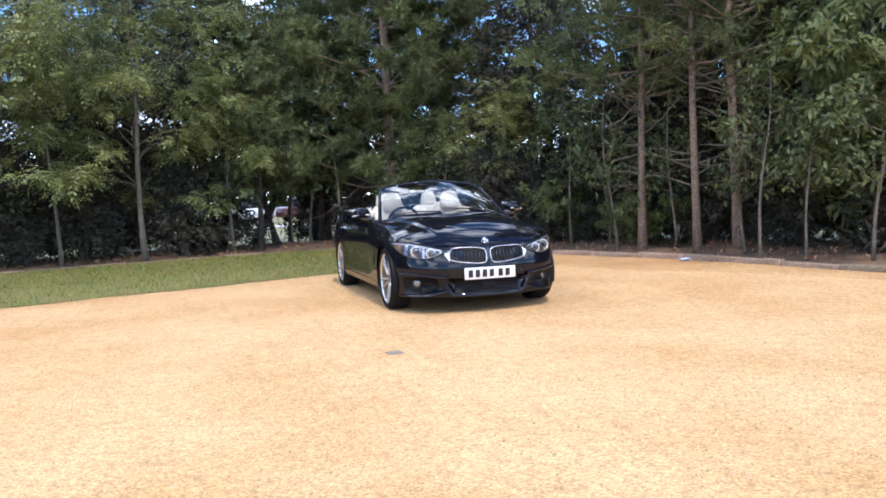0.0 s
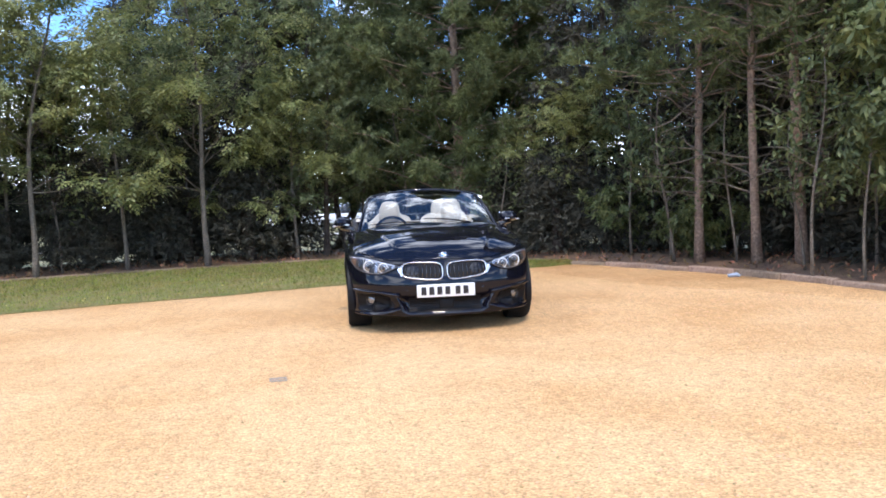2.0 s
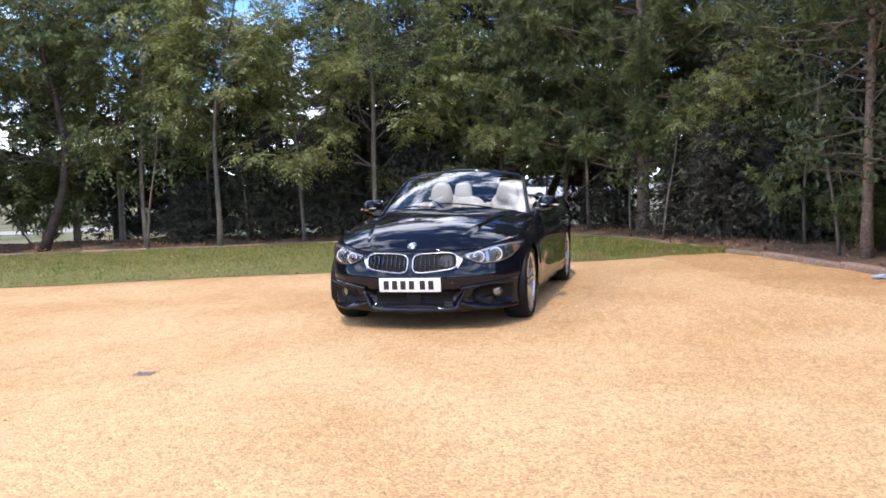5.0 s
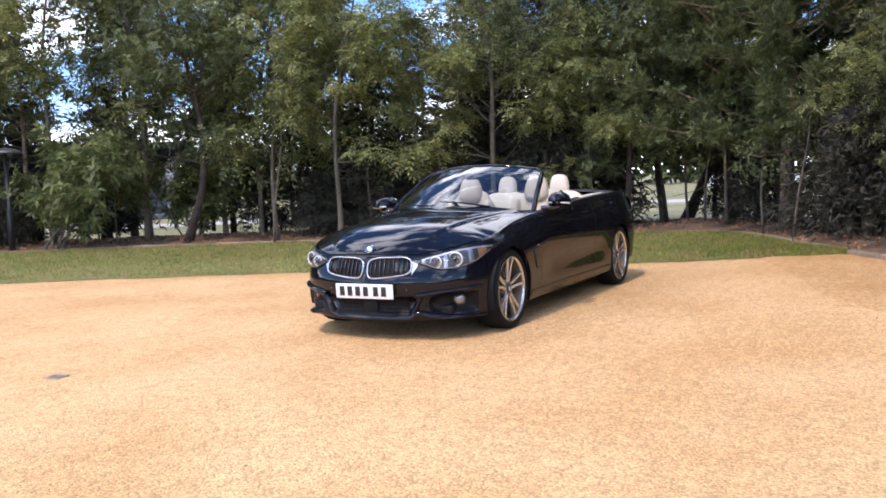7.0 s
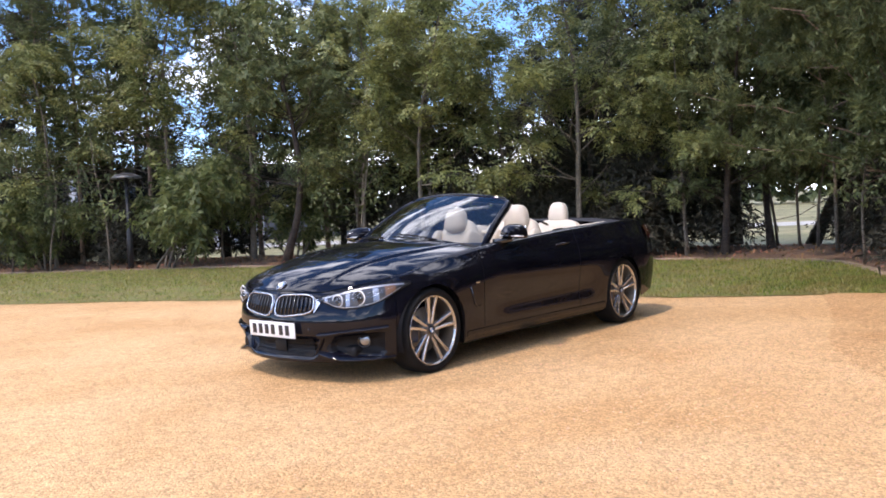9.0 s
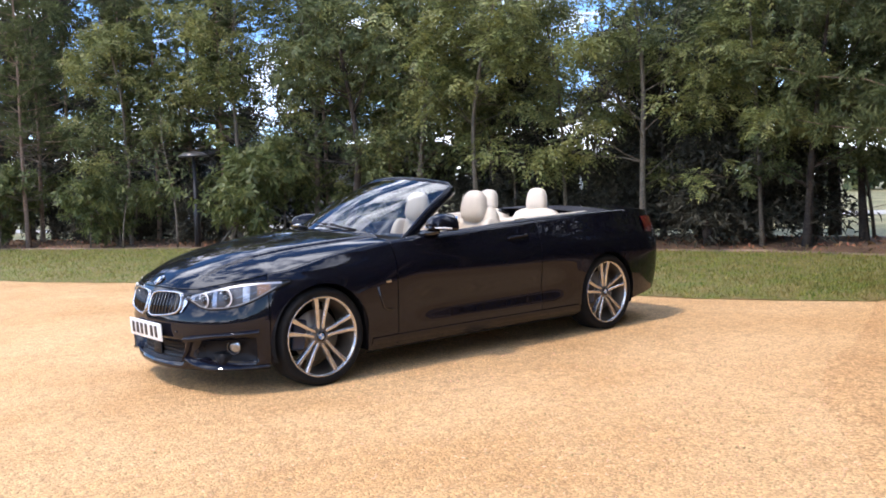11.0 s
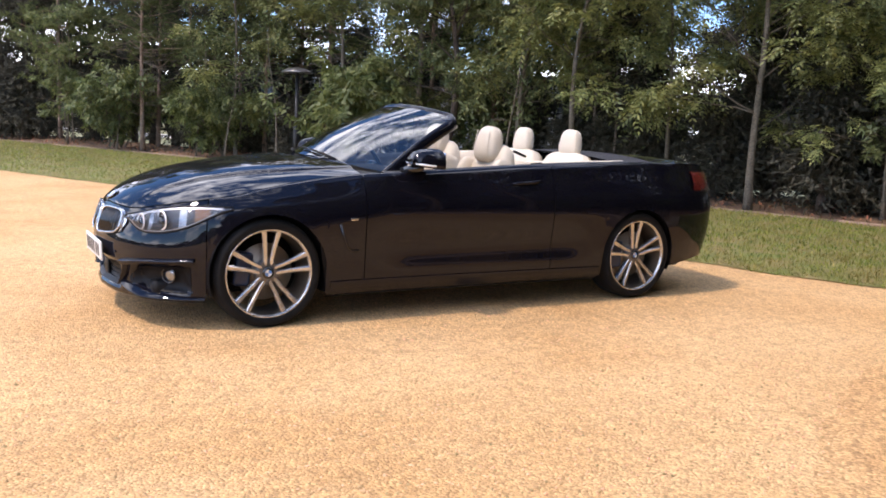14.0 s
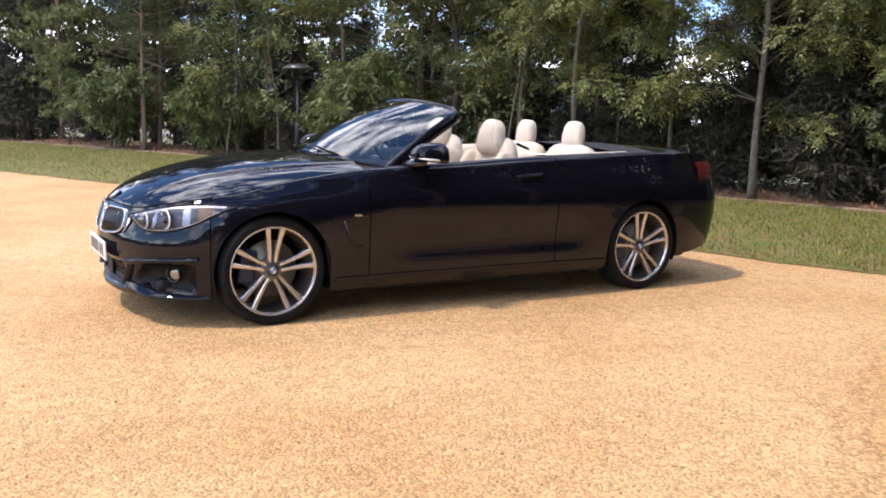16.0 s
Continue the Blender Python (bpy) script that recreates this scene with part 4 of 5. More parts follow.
# door tops and cabin tub
for s in (-1, 1):
    vs, ks = [], list(range(at_y(0.74), at_y(2.75), 6))
    for k in ks:
        x, y, z = skin(k, top(k))
        for dx, dz in ((0.026, 0.002), (0.045, 0.010), (0.075, 0.008), (0.092, -0.03), (0.11, -0.30), (0.12, -0.6)):
            vs.append((s * (x - dx), y, z + dz))
    fs = grid_faces(len(ks), 6)
    part("door_lining", vs, fs if s < 0 else [tuple(reversed(f)) for f in fs], M_DARK_TRIM, car, "dark door top and lining")
part("cabin_floor", *box_piece((1.5, 2.1, 0.04), 0.01, pose(0, 1.75, 0.33)), M_DARK_TRIM, car)
part("dashboard", *joined([box_piece((1.42, 0.42, 0.20), 0.07, pose(0, 0.98, 0.80), 4), box_piece((0.42, 0.25, 0.10), 0.05, pose(-0.36, 0.98, 0.905), 4),
                           box_piece((0.26, 0.9, 0.25), 0.04, pose(0, 1.45, 0.50), 3)]), M_DARK_TRIM, car)
part("rear_shelf", *box_piece((1.25, 0.30, 0.05), 0.02, pose(0, 2.63, 0.93), 3), M_LEATHER, car)

# windscreen: base and header curves
def screen(u, v):
    base = Vector((0.735 * u, 0.50 + 0.27 * u * u, 0.965 - 0.065 * u * u))
    head = Vector((0.600 * u, 1.235 + 0.125 * u * u, 1.325 - 0.065 * u * u))
    p = base.lerp(head, v)
    bow = 0.035 * math.sin(math.pi * v) * (1 - 0.5 * u * u)
    return p + Vector((0, -0.45, 0.9)) * bow


NU, NV = 33, 15
part("windscreen", [screen(u, v) for v in np.linspace(0.0, 1.0, NV) for u in np.linspace(-1, 1, NU)], grid_faces(NV, NU), M_GLASS, car, "raked windscreen reflecting sky").visible_shadow = False
frame_path = [screen(-1, v) for v in np.linspace(-0.08, 0.94, 12)] + [screen(u, 1.0) for u in np.linspace(-0.93, 0.93, 21)] + [screen(1, v) for v in np.linspace(0.94, -0.08, 12)]
vs, n_ = [], 10
for i, p in enumerate(frame_path):
    d = (Vector(frame_path[min(i + 1, len(frame_path) - 1)]) - Vector(frame_path[max(i - 1, 0)])).normalized()
    out = d.cross(Vector((0, -0.45, 0.9))).normalized()
    out = -out if out.dot(Vector((p[0], 0, 0.5))) < 0 else out
    back = d.cross(out).normalized()
    back = -back if back.y < 0 else back
    for q in range(n_):
        a = 2 * math.pi * q / n_
        vs.append(Vector(p) + out * (0.010 + 0.022 * math.cos(a)) + back * (0.028 + 0.040 * math.sin(a)))
part("windscreen_frame", vs, grid_faces(len(frame_path), n_, True), M_PAINT, car)
part("rear_view_mirror", *joined([box_piece((0.24, 0.03, 0.07), 0.02, pose(0, 1.20, 1.235), 3), tube([(0, 1.17, 1.30), (0, 1.20, 1.24)], 0.012)]), M_GLOSS, car)


# seats
def cushion(size, m, power=3.2, nu=18, nv=12, taper=0.0):
    """A rounded upholstered form."""
    vs = []
    for i in range(nv + 1):
        b = -math.pi / 2 + math.pi * i / nv
        for j in range(nu):
            a = 2 * math.pi * j / nu
            c = [math.cos(b) * math.cos(a), math.cos(b) * math.sin(a), math.sin(b)]
            c = [math.copysign(abs(q) ** (2 / power), q) for q in c]
            w = 1 - taper * (c[2] + 1) / 2
            vs.append(m @ Vector((c[0] * size[0] / 2 * w, c[1] * size[1] / 2, c[2] * size[2] / 2)))
    return vs, grid_faces(nv + 1, nu, True)


for x in (-0.37, 0.37):
    seat = part("front_seat", *joined([cushion((0.50, 0.52, 0.20), pose(x, 1.46, 0.52)), cushion((0.50, 0.17, 0.66), pose(x, 1.79, 0.77, -16), taper=0.15),
                                       cushion((0.10, 0.22, 0.50), pose(x - 0.21, 1.73, 0.74, -16)), cushion((0.10, 0.22, 0.50), pose(x + 0.21, 1.73, 0.74, -16))]), M_LEATHER, car)
    rest = part("headrest", *cushion((0.285, 0.135, 0.255), pose(x, 1.79, 1.085, -10), 3.0, 28, 18, taper=0.32), M_LEATHER, seat)
    for e in (-0.105, 0.105):
        part("seam", *tube([pose(x, 1.79, 1.085, -10) @ Vector((e * (1 - 0.16 * (q / 0.127 + 1)) , -0.058 - 0.006 * math.cos(q * 12), q)) for q in np.linspace(-0.09, 0.09, 9)], 0.0022, 5), M_LEATHER, rest)
    part("belt_guide", *box_piece((0.03, 0.11, 0.018), 0.006, pose(x * 1.62, 1.90, 1.03, -20), 2), M_GLOSS, seat)
    rear = part("rear_seat", *joined([cushion((0.52, 0.5, 0.2), pose(x * 0.85, 2.28, 0.55)), cushion((0.56, 0.16, 0.55), pose(x * 0.85, 2.52, 0.77, -14), 4)]), M_LEATHER, car)
    part("headrest", *cushion((0.24, 0.105, 0.21), pose(x * 0.83, 2.585, 1.110, -6), 3.1, 28, 18, taper=0.28), M_LEATHER, rear)
wheel_c = (-0.37, 1.22, 0.86)
part("steering_wheel", *joined([tube([(wheel_c[0] + 0.185 * math.cos(a), wheel_c[1] - 0.07 * math.sin(a), wheel_c[2] + 0.172 * math.sin(a)) for a in np.linspace(0, 2 * math.pi, 33)], 0.016, 8, False),
                                cushion((0.16, 0.05, 0.12), pose(*wheel_c, -22))]), M_GLOSS, car)

# door mirrors: a domed cap cut flat below and behind
def mirror_shell(s):
    vs, n = [], 24
    for u in np.linspace(0, 1, 12):
        k = math.sqrt(max(0.0, 1 - (1 - u) ** 2.4)) if u < 1 else 1.0
        y = -0.105 + 0.20 * u
        for q in range(n):
            a = 2 * math.pi * q / n
            ca, sa = math.cos(a), math.sin(a)
            x = math.copysign(abs(ca) ** 0.75, ca) * 0.104 * (0.18 + 0.82 * k)
            z = abs(sa) ** 0.80 * 0.098 * (0.22 + 0.78 * k) if sa > 0 else -abs(sa) ** 0.5 * 0.024 * (0.4 + 0.6 * k)
            vs.append((x * (1 - 0.12 * max(0.0, sa)), y, z))
    fs = grid_faces(12, n, True) + [tuple(range(n)), tuple(reversed(range(11 * n, 12 * n)))]
    m = pose(s * 0.918, 0.955, 0.968, -4, s * 3, s * 12)
    return [m @ Vector(v) for v in vs], fs


for s in (-1, 1):
    mirror = part("door_mirror", *mirror_shell(s), M_PAINT, car)
    m = pose(s * 0.918, 0.955, 0.968, -4, s * 3, s * 12)
    part("mirror_foot", *tube([(s * 0.79, 0.88, 0.912), (s * 0.85, 0.90, 0.928), (s * 0.93, 0.94, 0.943)], [0.034, 0.026, 0.020], 10), M_GLOSS, mirror)
    part("mirror_glass", *box_piece((0.168, 0.006, 0.092), 0.002, m @ pose(0, 0.096, 0.036)), M_CHROME, mirror)
    strip_path = [m @ Vector((0.100 * math.cos(a), -0.010 - 0.086 * math.sin(a), -0.004)) for a in np.linspace(-0.5 if s > 0 else 0.5, 2.4 if s > 0 else math.pi + 0.5, 15)]
    part("indicator", *tube(strip_path, 0.0068, 6), M_RING, mirror)


# wheels
def lathe(profile, x0=0.0, n=48):
    vs = [(x0 + a, r * math.cos(t), r * math.sin(t)) for r, a in profile for t in (2 * math.pi * q / n for q in range(n))]
    return vs, grid_faces(len(profile), n, True)


def make_wheel():
    """A wheel about its own centre, its outer face towards +x."""
    w = part("wheel", *lathe([(0.235, -0.11), (0.30, -0.112), (0.316, -0.095), (0.320, -0.05), (0.3205, 0.0), (0.320, 0.05), (0.315, 0.088), (0.302, 0.106), (0.292, 0.113), (0.268, 0.108), (0.254, 0.098), (0.249, 0.08)]), M_RUBBER, None, "low-profile black tyre on a split-spoke alloy wheel")
    rim = part("rim", *lathe([(0.247, 0.094), (0.2465, 0.103), (0.242, 0.105), (0.236, 0.101), (0.231, 0.088)]), M_ALLOY, w)
    part("rim_barrel", *lathe([(0.231, 0.088), (0.224, 0.05), (0.218, -0.09)]), M_DISC, rim)
    rim.scale = (1, 1.055, 1.055)
    spokes = []
    for q in range(5):
        for side in (-1, 1):
            a = 2 * math.pi * q / 5 + math.pi / 2 + 0.10
            d, e = Vector((0, math.cos(a), math.sin(a))), Vector((0, -math.sin(a), math.cos(a)))
            vs = []
            for r, off, wd, face, dep in ((0.045, 0.0155, 0.0112, 0.072, 0.03), (0.10, 0.0205, 0.0112, 0.078, 0.035), (0.17, 0.0315, 0.0128, 0.086, 0.035), (0.226, 0.0420, 0.0155, 0.095, 0.035), (0.240, 0.0435, 0.0175, 0.098, 0.03)):
                for du, dx in ((-1, -dep), (-1, -0.006), (-0.55, 0), (0.55, 0), (1, -0.006), (1, -dep)):
                    vs.append(d * r + e * (side * off + du * wd) + Vector((face + dx, 0, 0)))
            spokes.append(part("spoke", vs, [tuple(reversed(f)) for f in grid_faces(5, 6)], M_ALLOY, rim, smooth=False))
    part("hub", *lathe([(0.075, 0.02), (0.072, 0.060), (0.058, 0.069), (0.040, 0.070), (0.034, 0.074), (0.0, 0.076)], n=30), M_GREY_ALLOY, rim)
    part("centre_cap", *lathe([(0.033, 0.074), (0.032, 0.0785), (0.0, 0.080)], n=24), M_GLOSS, rim, "black and white quartered cap")
    for q in range(4):
        part("cap_quarter", [(0.0806, 0, 0)] + [(0.0806, 0.019 * math.cos(a), 0.019 * math.sin(a)) for a in np.linspace(q * math.pi / 2 + 0.05, (q + 1) * math.pi / 2 - 0.05, 7)],
             [(0, i, i + 1) for i in range(1, 7)], (M_BLUE, M_WHITE)[q % 2], rim, smooth=False)
    for q in range(5):
        a = 2 * math.pi * q / 5 + math.pi / 2 + 0.10 + math.pi / 5
        part("wheel_bolt", *lathe([(0.013, 0.058), (0.013, 0.070), (0.007, 0.071), (0.0, 0.066)], n=12), M_GREY_ALLOY, rim).location = (0, 0.056 * math.cos(a), 0.056 * math.sin(a))
    part("brake_disc", *lathe([(0.165, 0.0), (0.168, 0.006), (0.165, 0.012), (0.085, 0.012), (0.08, 0.03), (0.0, 0.03)], n=40), M_DISC, w)
    part("brake_caliper", *box_piece((0.07, 0.10, 0.20), 0.02, pose(0.005, -0.135, 0.0), 3), M_CALIPER, w)
    return w


first = make_wheel()
first.parent = car
SITES = [(1, 0.0, 0.772, -9), (1, 2.81, 0.785, -3), (-1, 0.0, 0.772, 31), (-1, 2.81, 0.785, 50)]
for n_, (s, y, x, spin) in enumerate(SITES):
    m = pose(s * x, y, HUB_Z + 0.002, 0, 0, 0 if s > 0 else 180) @ pose(0, 0, 0, spin)
    if n_:
        copy_thing(first, m)
    else:
        first.matrix_basis = m
# wheel houses
for a in AXLES:
    for s in (-1, 1):
        vs = [(s * xx, a + (ARCH + 0.004) * math.cos(t), HUB_Z + (ARCH + 0.004) * math.sin(t)) for xx in (0.875, 0.70, 0.52) for t in np.linspace(-0.35, math.pi + 0.35, 28)]
        back = [(s * 0.52, a + (ARCH + 0.004) * math.cos(t), HUB_Z + (ARCH + 0.004) * math.sin(t)) for t in np.linspace(-0.35, math.pi + 0.35, 28)]
        part("wheel_house", *joined([(vs, grid_faces(3, 28)), (back, [tuple(range(28))])]), M_PLASTIC, car)


# ---- nose details, laid on the skin ----
def on_nose(x, z, out=0.004):
    p = skin(at_x(abs(x)), z, out)
    return (math.copysign(p[0], x) if abs(x) > 1e-6 else 0.0, p[1], p[2])


def nose_fine(x, z, out=0.004):
    """As on_nose, but smooth between stations."""
    a = abs(x)
    k = float(np.interp(a, PLAN[:300, 0], np.arange(300)))
    k0 = min(int(k), 298)
    p, q = Vector(skin(k0, z, out)), Vector(skin(k0 + 1, z, out))
    r = p.lerp(q, k - k0)
    return (math.copysign(r.x, x), r.y, r.z)


def nose_patch(name, lo, hi, x0, x1, mat, parent, out=0.004, cols=24, rows=8, label="", bulge=0.0):
    """A patch between two outlines z = lo(x) and hi(x)."""
    vs = []
    for x in np.linspace(x0, x1, cols):
        for t in np.linspace(0, 1, rows):
            o = out + bulge * math.sin(math.pi * t) * math.sin(math.pi * (abs(x) - min(abs(x0), abs(x1))) / abs(x1 - x0))
            vs.append(nose_fine(x, lo(abs(x)) + (hi(abs(x)) - lo(abs(x))) * t, o))
    fs = grid_faces(cols, rows)
    return part(name, vs, fs if x1 < x0 else [tuple(reversed(f)) for f in fs], mat, parent, label)


def outline_tube(name, pts, r, mat, parent, label="", out=0.006):
    p = [nose_fine(x, z, out) for x, z in pts]
    return part(name, *tube(p + p[:1], r, 8, False), mat, parent, label)


lamp_lo = fair_curve(0.03, (0.40, 0.603), (0.447, 0.593), (0.494, 0.575), (0.54, 0.553), (0.60, 0.541), (0.69, 0.546), (0.746, 0.560), (0.80, 0.588), (0.843, 0.636), (0.868, 0.672), (0.886, 0.696))
lamp_hi = fair_curve(0.03, (0.40, 0.613), (0.447, 0.626), (0.55, 0.648), (0.615, 0.664), (0.70, 0.684), (0.743, 0.692), (0.80, 0.699), (0.84, 0.702), (0.868, 0.702), (0.886, 0.701))


for s in (-1, 1):
    lamp = nose_patch("headlamp", lamp_lo, lamp_hi, 0.405 * s, 0.882 * s, M_LAMP_BED, car, 0.004, 60, 12, "clear headlamp with twin light rings")
    outline_tube("lamp_surround", [(s * x, lamp_lo(x)) for x in np.linspace(0.405, 0.882, 22)] + [(s * x, lamp_hi(x)) for x in np.linspace(0.882, 0.405, 22)], 0.006, M_PLASTIC, lamp)
    for x, z, r in ((0.690, 0.614, 0.051), (0.562, 0.598, 0.043)):
        c = Vector(nose_fine(s * x, z, 0.012))
        nn = (Vector(nose_fine(s * x, z, 0.05)) - c).normalized() * 0.4 + Vector((0, -1, 0)) * 0.8
        nn.normalize()
        u = nn.cross(Vector((0, 0, 1))).normalized()
        v = u.cross(nn)
        ring = [c + u * r * math.cos(a) + v * r * math.sin(a) for a in np.linspace(0, 2 * math.pi, 29)]
        part("light_ring", *tube(ring, 0.0042, 8, False), M_RING, lamp)
        part("projector_housing", [c + nn * 0.002] + [c + u * (r - 0.004) * math.cos(a) + v * (r - 0.004) * math.sin(a) for a in np.linspace(0, 2 * math.pi, 29)], [(0, i, i + 1) for i in range(1, 29)], M_LAMP, lamp, smooth=False)
        part("projector_lens", *cushion((r * 0.8, 0.03, r * 0.8), Matrix.Translation(c + nn * 0.006), 2.0), M_LENS, lamp)
    nose_patch("amber_corner", lambda x: lamp_lo(x) + 0.012, lambda x: lamp_hi(x) - 0.014, 0.812 * s, 0.848 * s, M_AMBER, lamp, 0.009, 6, 4)
    nose_patch("lamp_brow", lambda x: lamp_hi(x) - 0.016, lambda x: lamp_hi(x) - 0.004, 0.46 * s, 0.87 * s, M_BROW, lamp, 0.008, 24, 3)
    nose_patch("lamp_sill", lamp_lo, lambda x: lamp_lo(x) + 0.010, 0.46 * s, 0.86 * s, M_BROW, lamp, 0.009, 24, 2)
    nose_patch("lamp_glass", lamp_lo, lamp_hi, 0.405 * s, 0.882 * s, M_CLEAR, lamp, 0.010, 40, 12, bulge=0.024).visible_shadow = False

    for x in (0.475, 0.628, 0.775):                    # silver webs between the lights
        nose_patch("lamp_web", lambda q: lamp_lo(q) + 0.012, lambda q: lamp_hi(q) - 0.018, (x - 0.013) * s, (x + 0.013) * s, M_LAMP, lamp, 0.007, 5, 5)
    nose_patch("chrome_wing", lambda q: interp(q, (0.385, 0.508), (0.432, 0.574)), lambda q: interp(q, (0.385, 0.612), (0.432, 0.604)), 0.388 * s, 0.432 * s, M_CHROME, car, 0.010, 6, 8, "chrome wedge between grille and headlamp")
    # kidney grille
    def kid(a, sx=1.0, sz=1.0):
        ca, sa = math.cos(a), math.sin(a)
        x = math.copysign(abs(ca) ** 0.45, ca) * 0.182 * sx
        z = math.copysign(abs(sa) ** 0.55, sa) * 0.073 * sz
        x0 = 0.206 + x
        return (s * x0, 0.567 + z * (1 - 0.10 * x / 0.182) + 0.02 * (x / 0.182) * 0.6)
    def proud(q, lift=0.009):
        """The frame stands further off the skin towards its outer end."""
        return lift + 0.010 * max(0.0, (abs(q[0]) - 0.206) / 0.182) ** 1.6
    angles = np.linspace(0, 2 * math.pi, 49)[:-1]
    kidney = part("kidney_grille", [nose_fine(s * 0.206, 0.567, 0.002)] + [nose_fine(*kid(a), 0.002) for a in angles], [(0, 1 + i, 1 + (i + 1) % 48) for i in range(48)], M_PLASTIC, car, "black slatted grille in a chrome kidney surround")
    rim_line = [nose_fine(*kid(a), proud(kid(a))) for a in angles]
    part("chrome_surround", *tube(rim_line + rim_line[:1], 0.0060, 8, False), M_CHROME, kidney)
    collar = [nose_fine(*kid(a, 1.03, 1.035), 0.0) for a in angles] + [nose_fine(*kid(a, 1.01, 1.015), proud(kid(a))) for a in angles]
    part("chrome_collar", collar, grid_faces(2, 48, True), M_CHROME, kidney)
    inner = [nose_fine(*kid(a, 0.97, 0.95), proud(kid(a))) for a in angles] + [nose_fine(*kid(a, 0.95, 0.92), 0.002) for a in angles]
    part("grille_throat", inner, grid_faces(2, 48, True), M_PLASTIC, kidney)
    for q in range(9):
        x = 0.206 + (q - 4) * 0.0385
        c = (x - 0.206) / 0.182
        h = 0.066 * (1 - min(1, abs(c)) ** 4.4) ** 0.5
        lean = 0.012 * c
        front = proud((x, 0), 0.005)
        p0, p1 = nose_fine(s * x, 0.567 - h + lean, front), nose_fine(s * x, 0.567 + h + lean, front)
        pm = nose_fine(s * x, 0.567 + lean, front + 0.004)
        part("grille_bar", *joined([tube([p0, pm, p1], [0.0055, 0.0062, 0.0055], 6)]), M_GLOSS, kidney)

    # lower outer intake with fog lamp, blade and lip
    lo = lambda x: interp(x, (0.46, 0.245), (0.60, 0.215), (0.80, 0.205), (0.85, 0.215))
    hi = lambda x: interp(x, (0.46, 0.262), (0.54, 0.335), (0.80, 0.362), (0.85, 0.345))
    intake = nose_patch("outer_intake", lo, hi, 0.47 * s, 0.802 * s, M_PLASTIC, car, 0.003, 20, 8, "black outer air intake with fog lamp")
    c = Vector(nose_fine(s * 0.712, 0.303, 0.008))
    fog = part("fog_lamp", *cushion((0.080, 0.016, 0.080), Matrix.Translation(c) @ pose(0, 0, 0, 0, 0, s * 35), 2.0), M_LAMP, intake)
    part("fog_ring", *tube([c + Vector((s * 0.0, -0.004, 0)) + Matrix.Rotation(radians(s * 38), 3, "Z") @ Vector((0.044 * math.cos(a), -0.008, 0.044 * math.sin(a))) for a in np.linspace(0, 2 * math.pi, 25)], 0.005, 6, False), M_GLOSS, fog)
    vs = []
    for x in np.linspace(0.415, 0.812, 14):
        u = (x - 0.415) / 0.397
        z1 = 0.366 + 0.052 * u - 0.006 * u * u
        z0 = z1 - 0.036 + 0.014 * u
        vs += [nose_fine(s * x, z1 + 0.002, 0.002), nose_fine(s * x, z1 - 0.005, 0.026), nose_fine(s * x, z1 - 0.010, 0.031), nose_fine(s * x, z0 + 0.003, 0.031), nose_fine(s * x, z0, 0.026), nose_fine(s * x, z0 - 0.002, 0.0)]
    part("intake_blade", vs, grid_faces(14, 6) if s < 0 else [tuple(reversed(f)) for f in grid_faces(14, 6)], M_PAINT, intake)
    vs = []
    for x in np.linspace(0.40, 0.838, 16):
        u = (x - 0.40) / 0.438
        z0 = 0.226 - 0.054 * math.sin(math.pi / 2 * min(1, u * 1.8))
        reach = 0.018 + 0.030 * math.sin(math.pi * min(1, u * 0.98 + 0.02)) ** 0.8
        edge, away_in = Vector(nose_fine(s * x, z0 + 0.010, reach - 0.004)), Vector((s * NOR[at_x(x), 0], NOR[at_x(x), 1], 0))
        vs += [edge - away_in * (0.075 + 0.01 * u) + Vector((0, 0, 0.056 * (1 - 0.55 * u))), edge, nose_fine(s * x, z0 + 0.003, reach), nose_fine(s * x, z0 - 0.005, reach - 0.004), nose_fine(s * x, z0 - 0.012, 0.0)]
    part("splitter_lip", vs, grid_faces(16, 5) if s < 0 else [tuple(reversed(f)) for f in grid_faces(16, 5)], M_PAINT, car)

for s in (-1, 1):
    strut = [(0.445, 0.338), (0.425, 0.300), (0.395, 0.250), (0.375, 0.215)]
    vs = []
    for x, z in strut:
        vs += [nose_fine(s * (x + 0.024), z, -0.01), nose_fine(s * (x + 0.012), z, 0.030), nose_fine(s * (x - 0.004), z, 0.030), nose_fine(s * (x - 0.016), z, -0.01)]
    part("bumper_strut", vs, grid_faces(4, 4), M_PAINT, car)
    c = Vector(nose_fine(s * 0.345, 0.395, 0.003))
    part("parking_sensor", *cushion((0.020, 0.006, 0.020), Matrix.Translation(c), 2.0), M_GLOSS, car)
centre = nose_patch("centre_intake", lambda x: 0.196, lambda x: interp(x, (0, 0.322), (0.34, 0.322), (0.345, 0.320), (0.42, 0.318)), -0.345, 0.345, M_PLASTIC, car, 0.004, 40, 6, "black lower air intake with mesh")
for z in (0.22, 0.245, 0.27, 0.295):
    part("intake_slat", *tube([nose_fine(x, z, 0.008) for x in np.linspace(-0.35, 0.35, 25)], 0.004, 6), M_PLASTIC, centre)
part("sensor_panel", *box_piece((0.13, 0.012, 0.09), 0.006, Matrix.Translation(Vector(nose_fine(0.0, 0.262, 0.012)))), M_PLASTIC, centre)

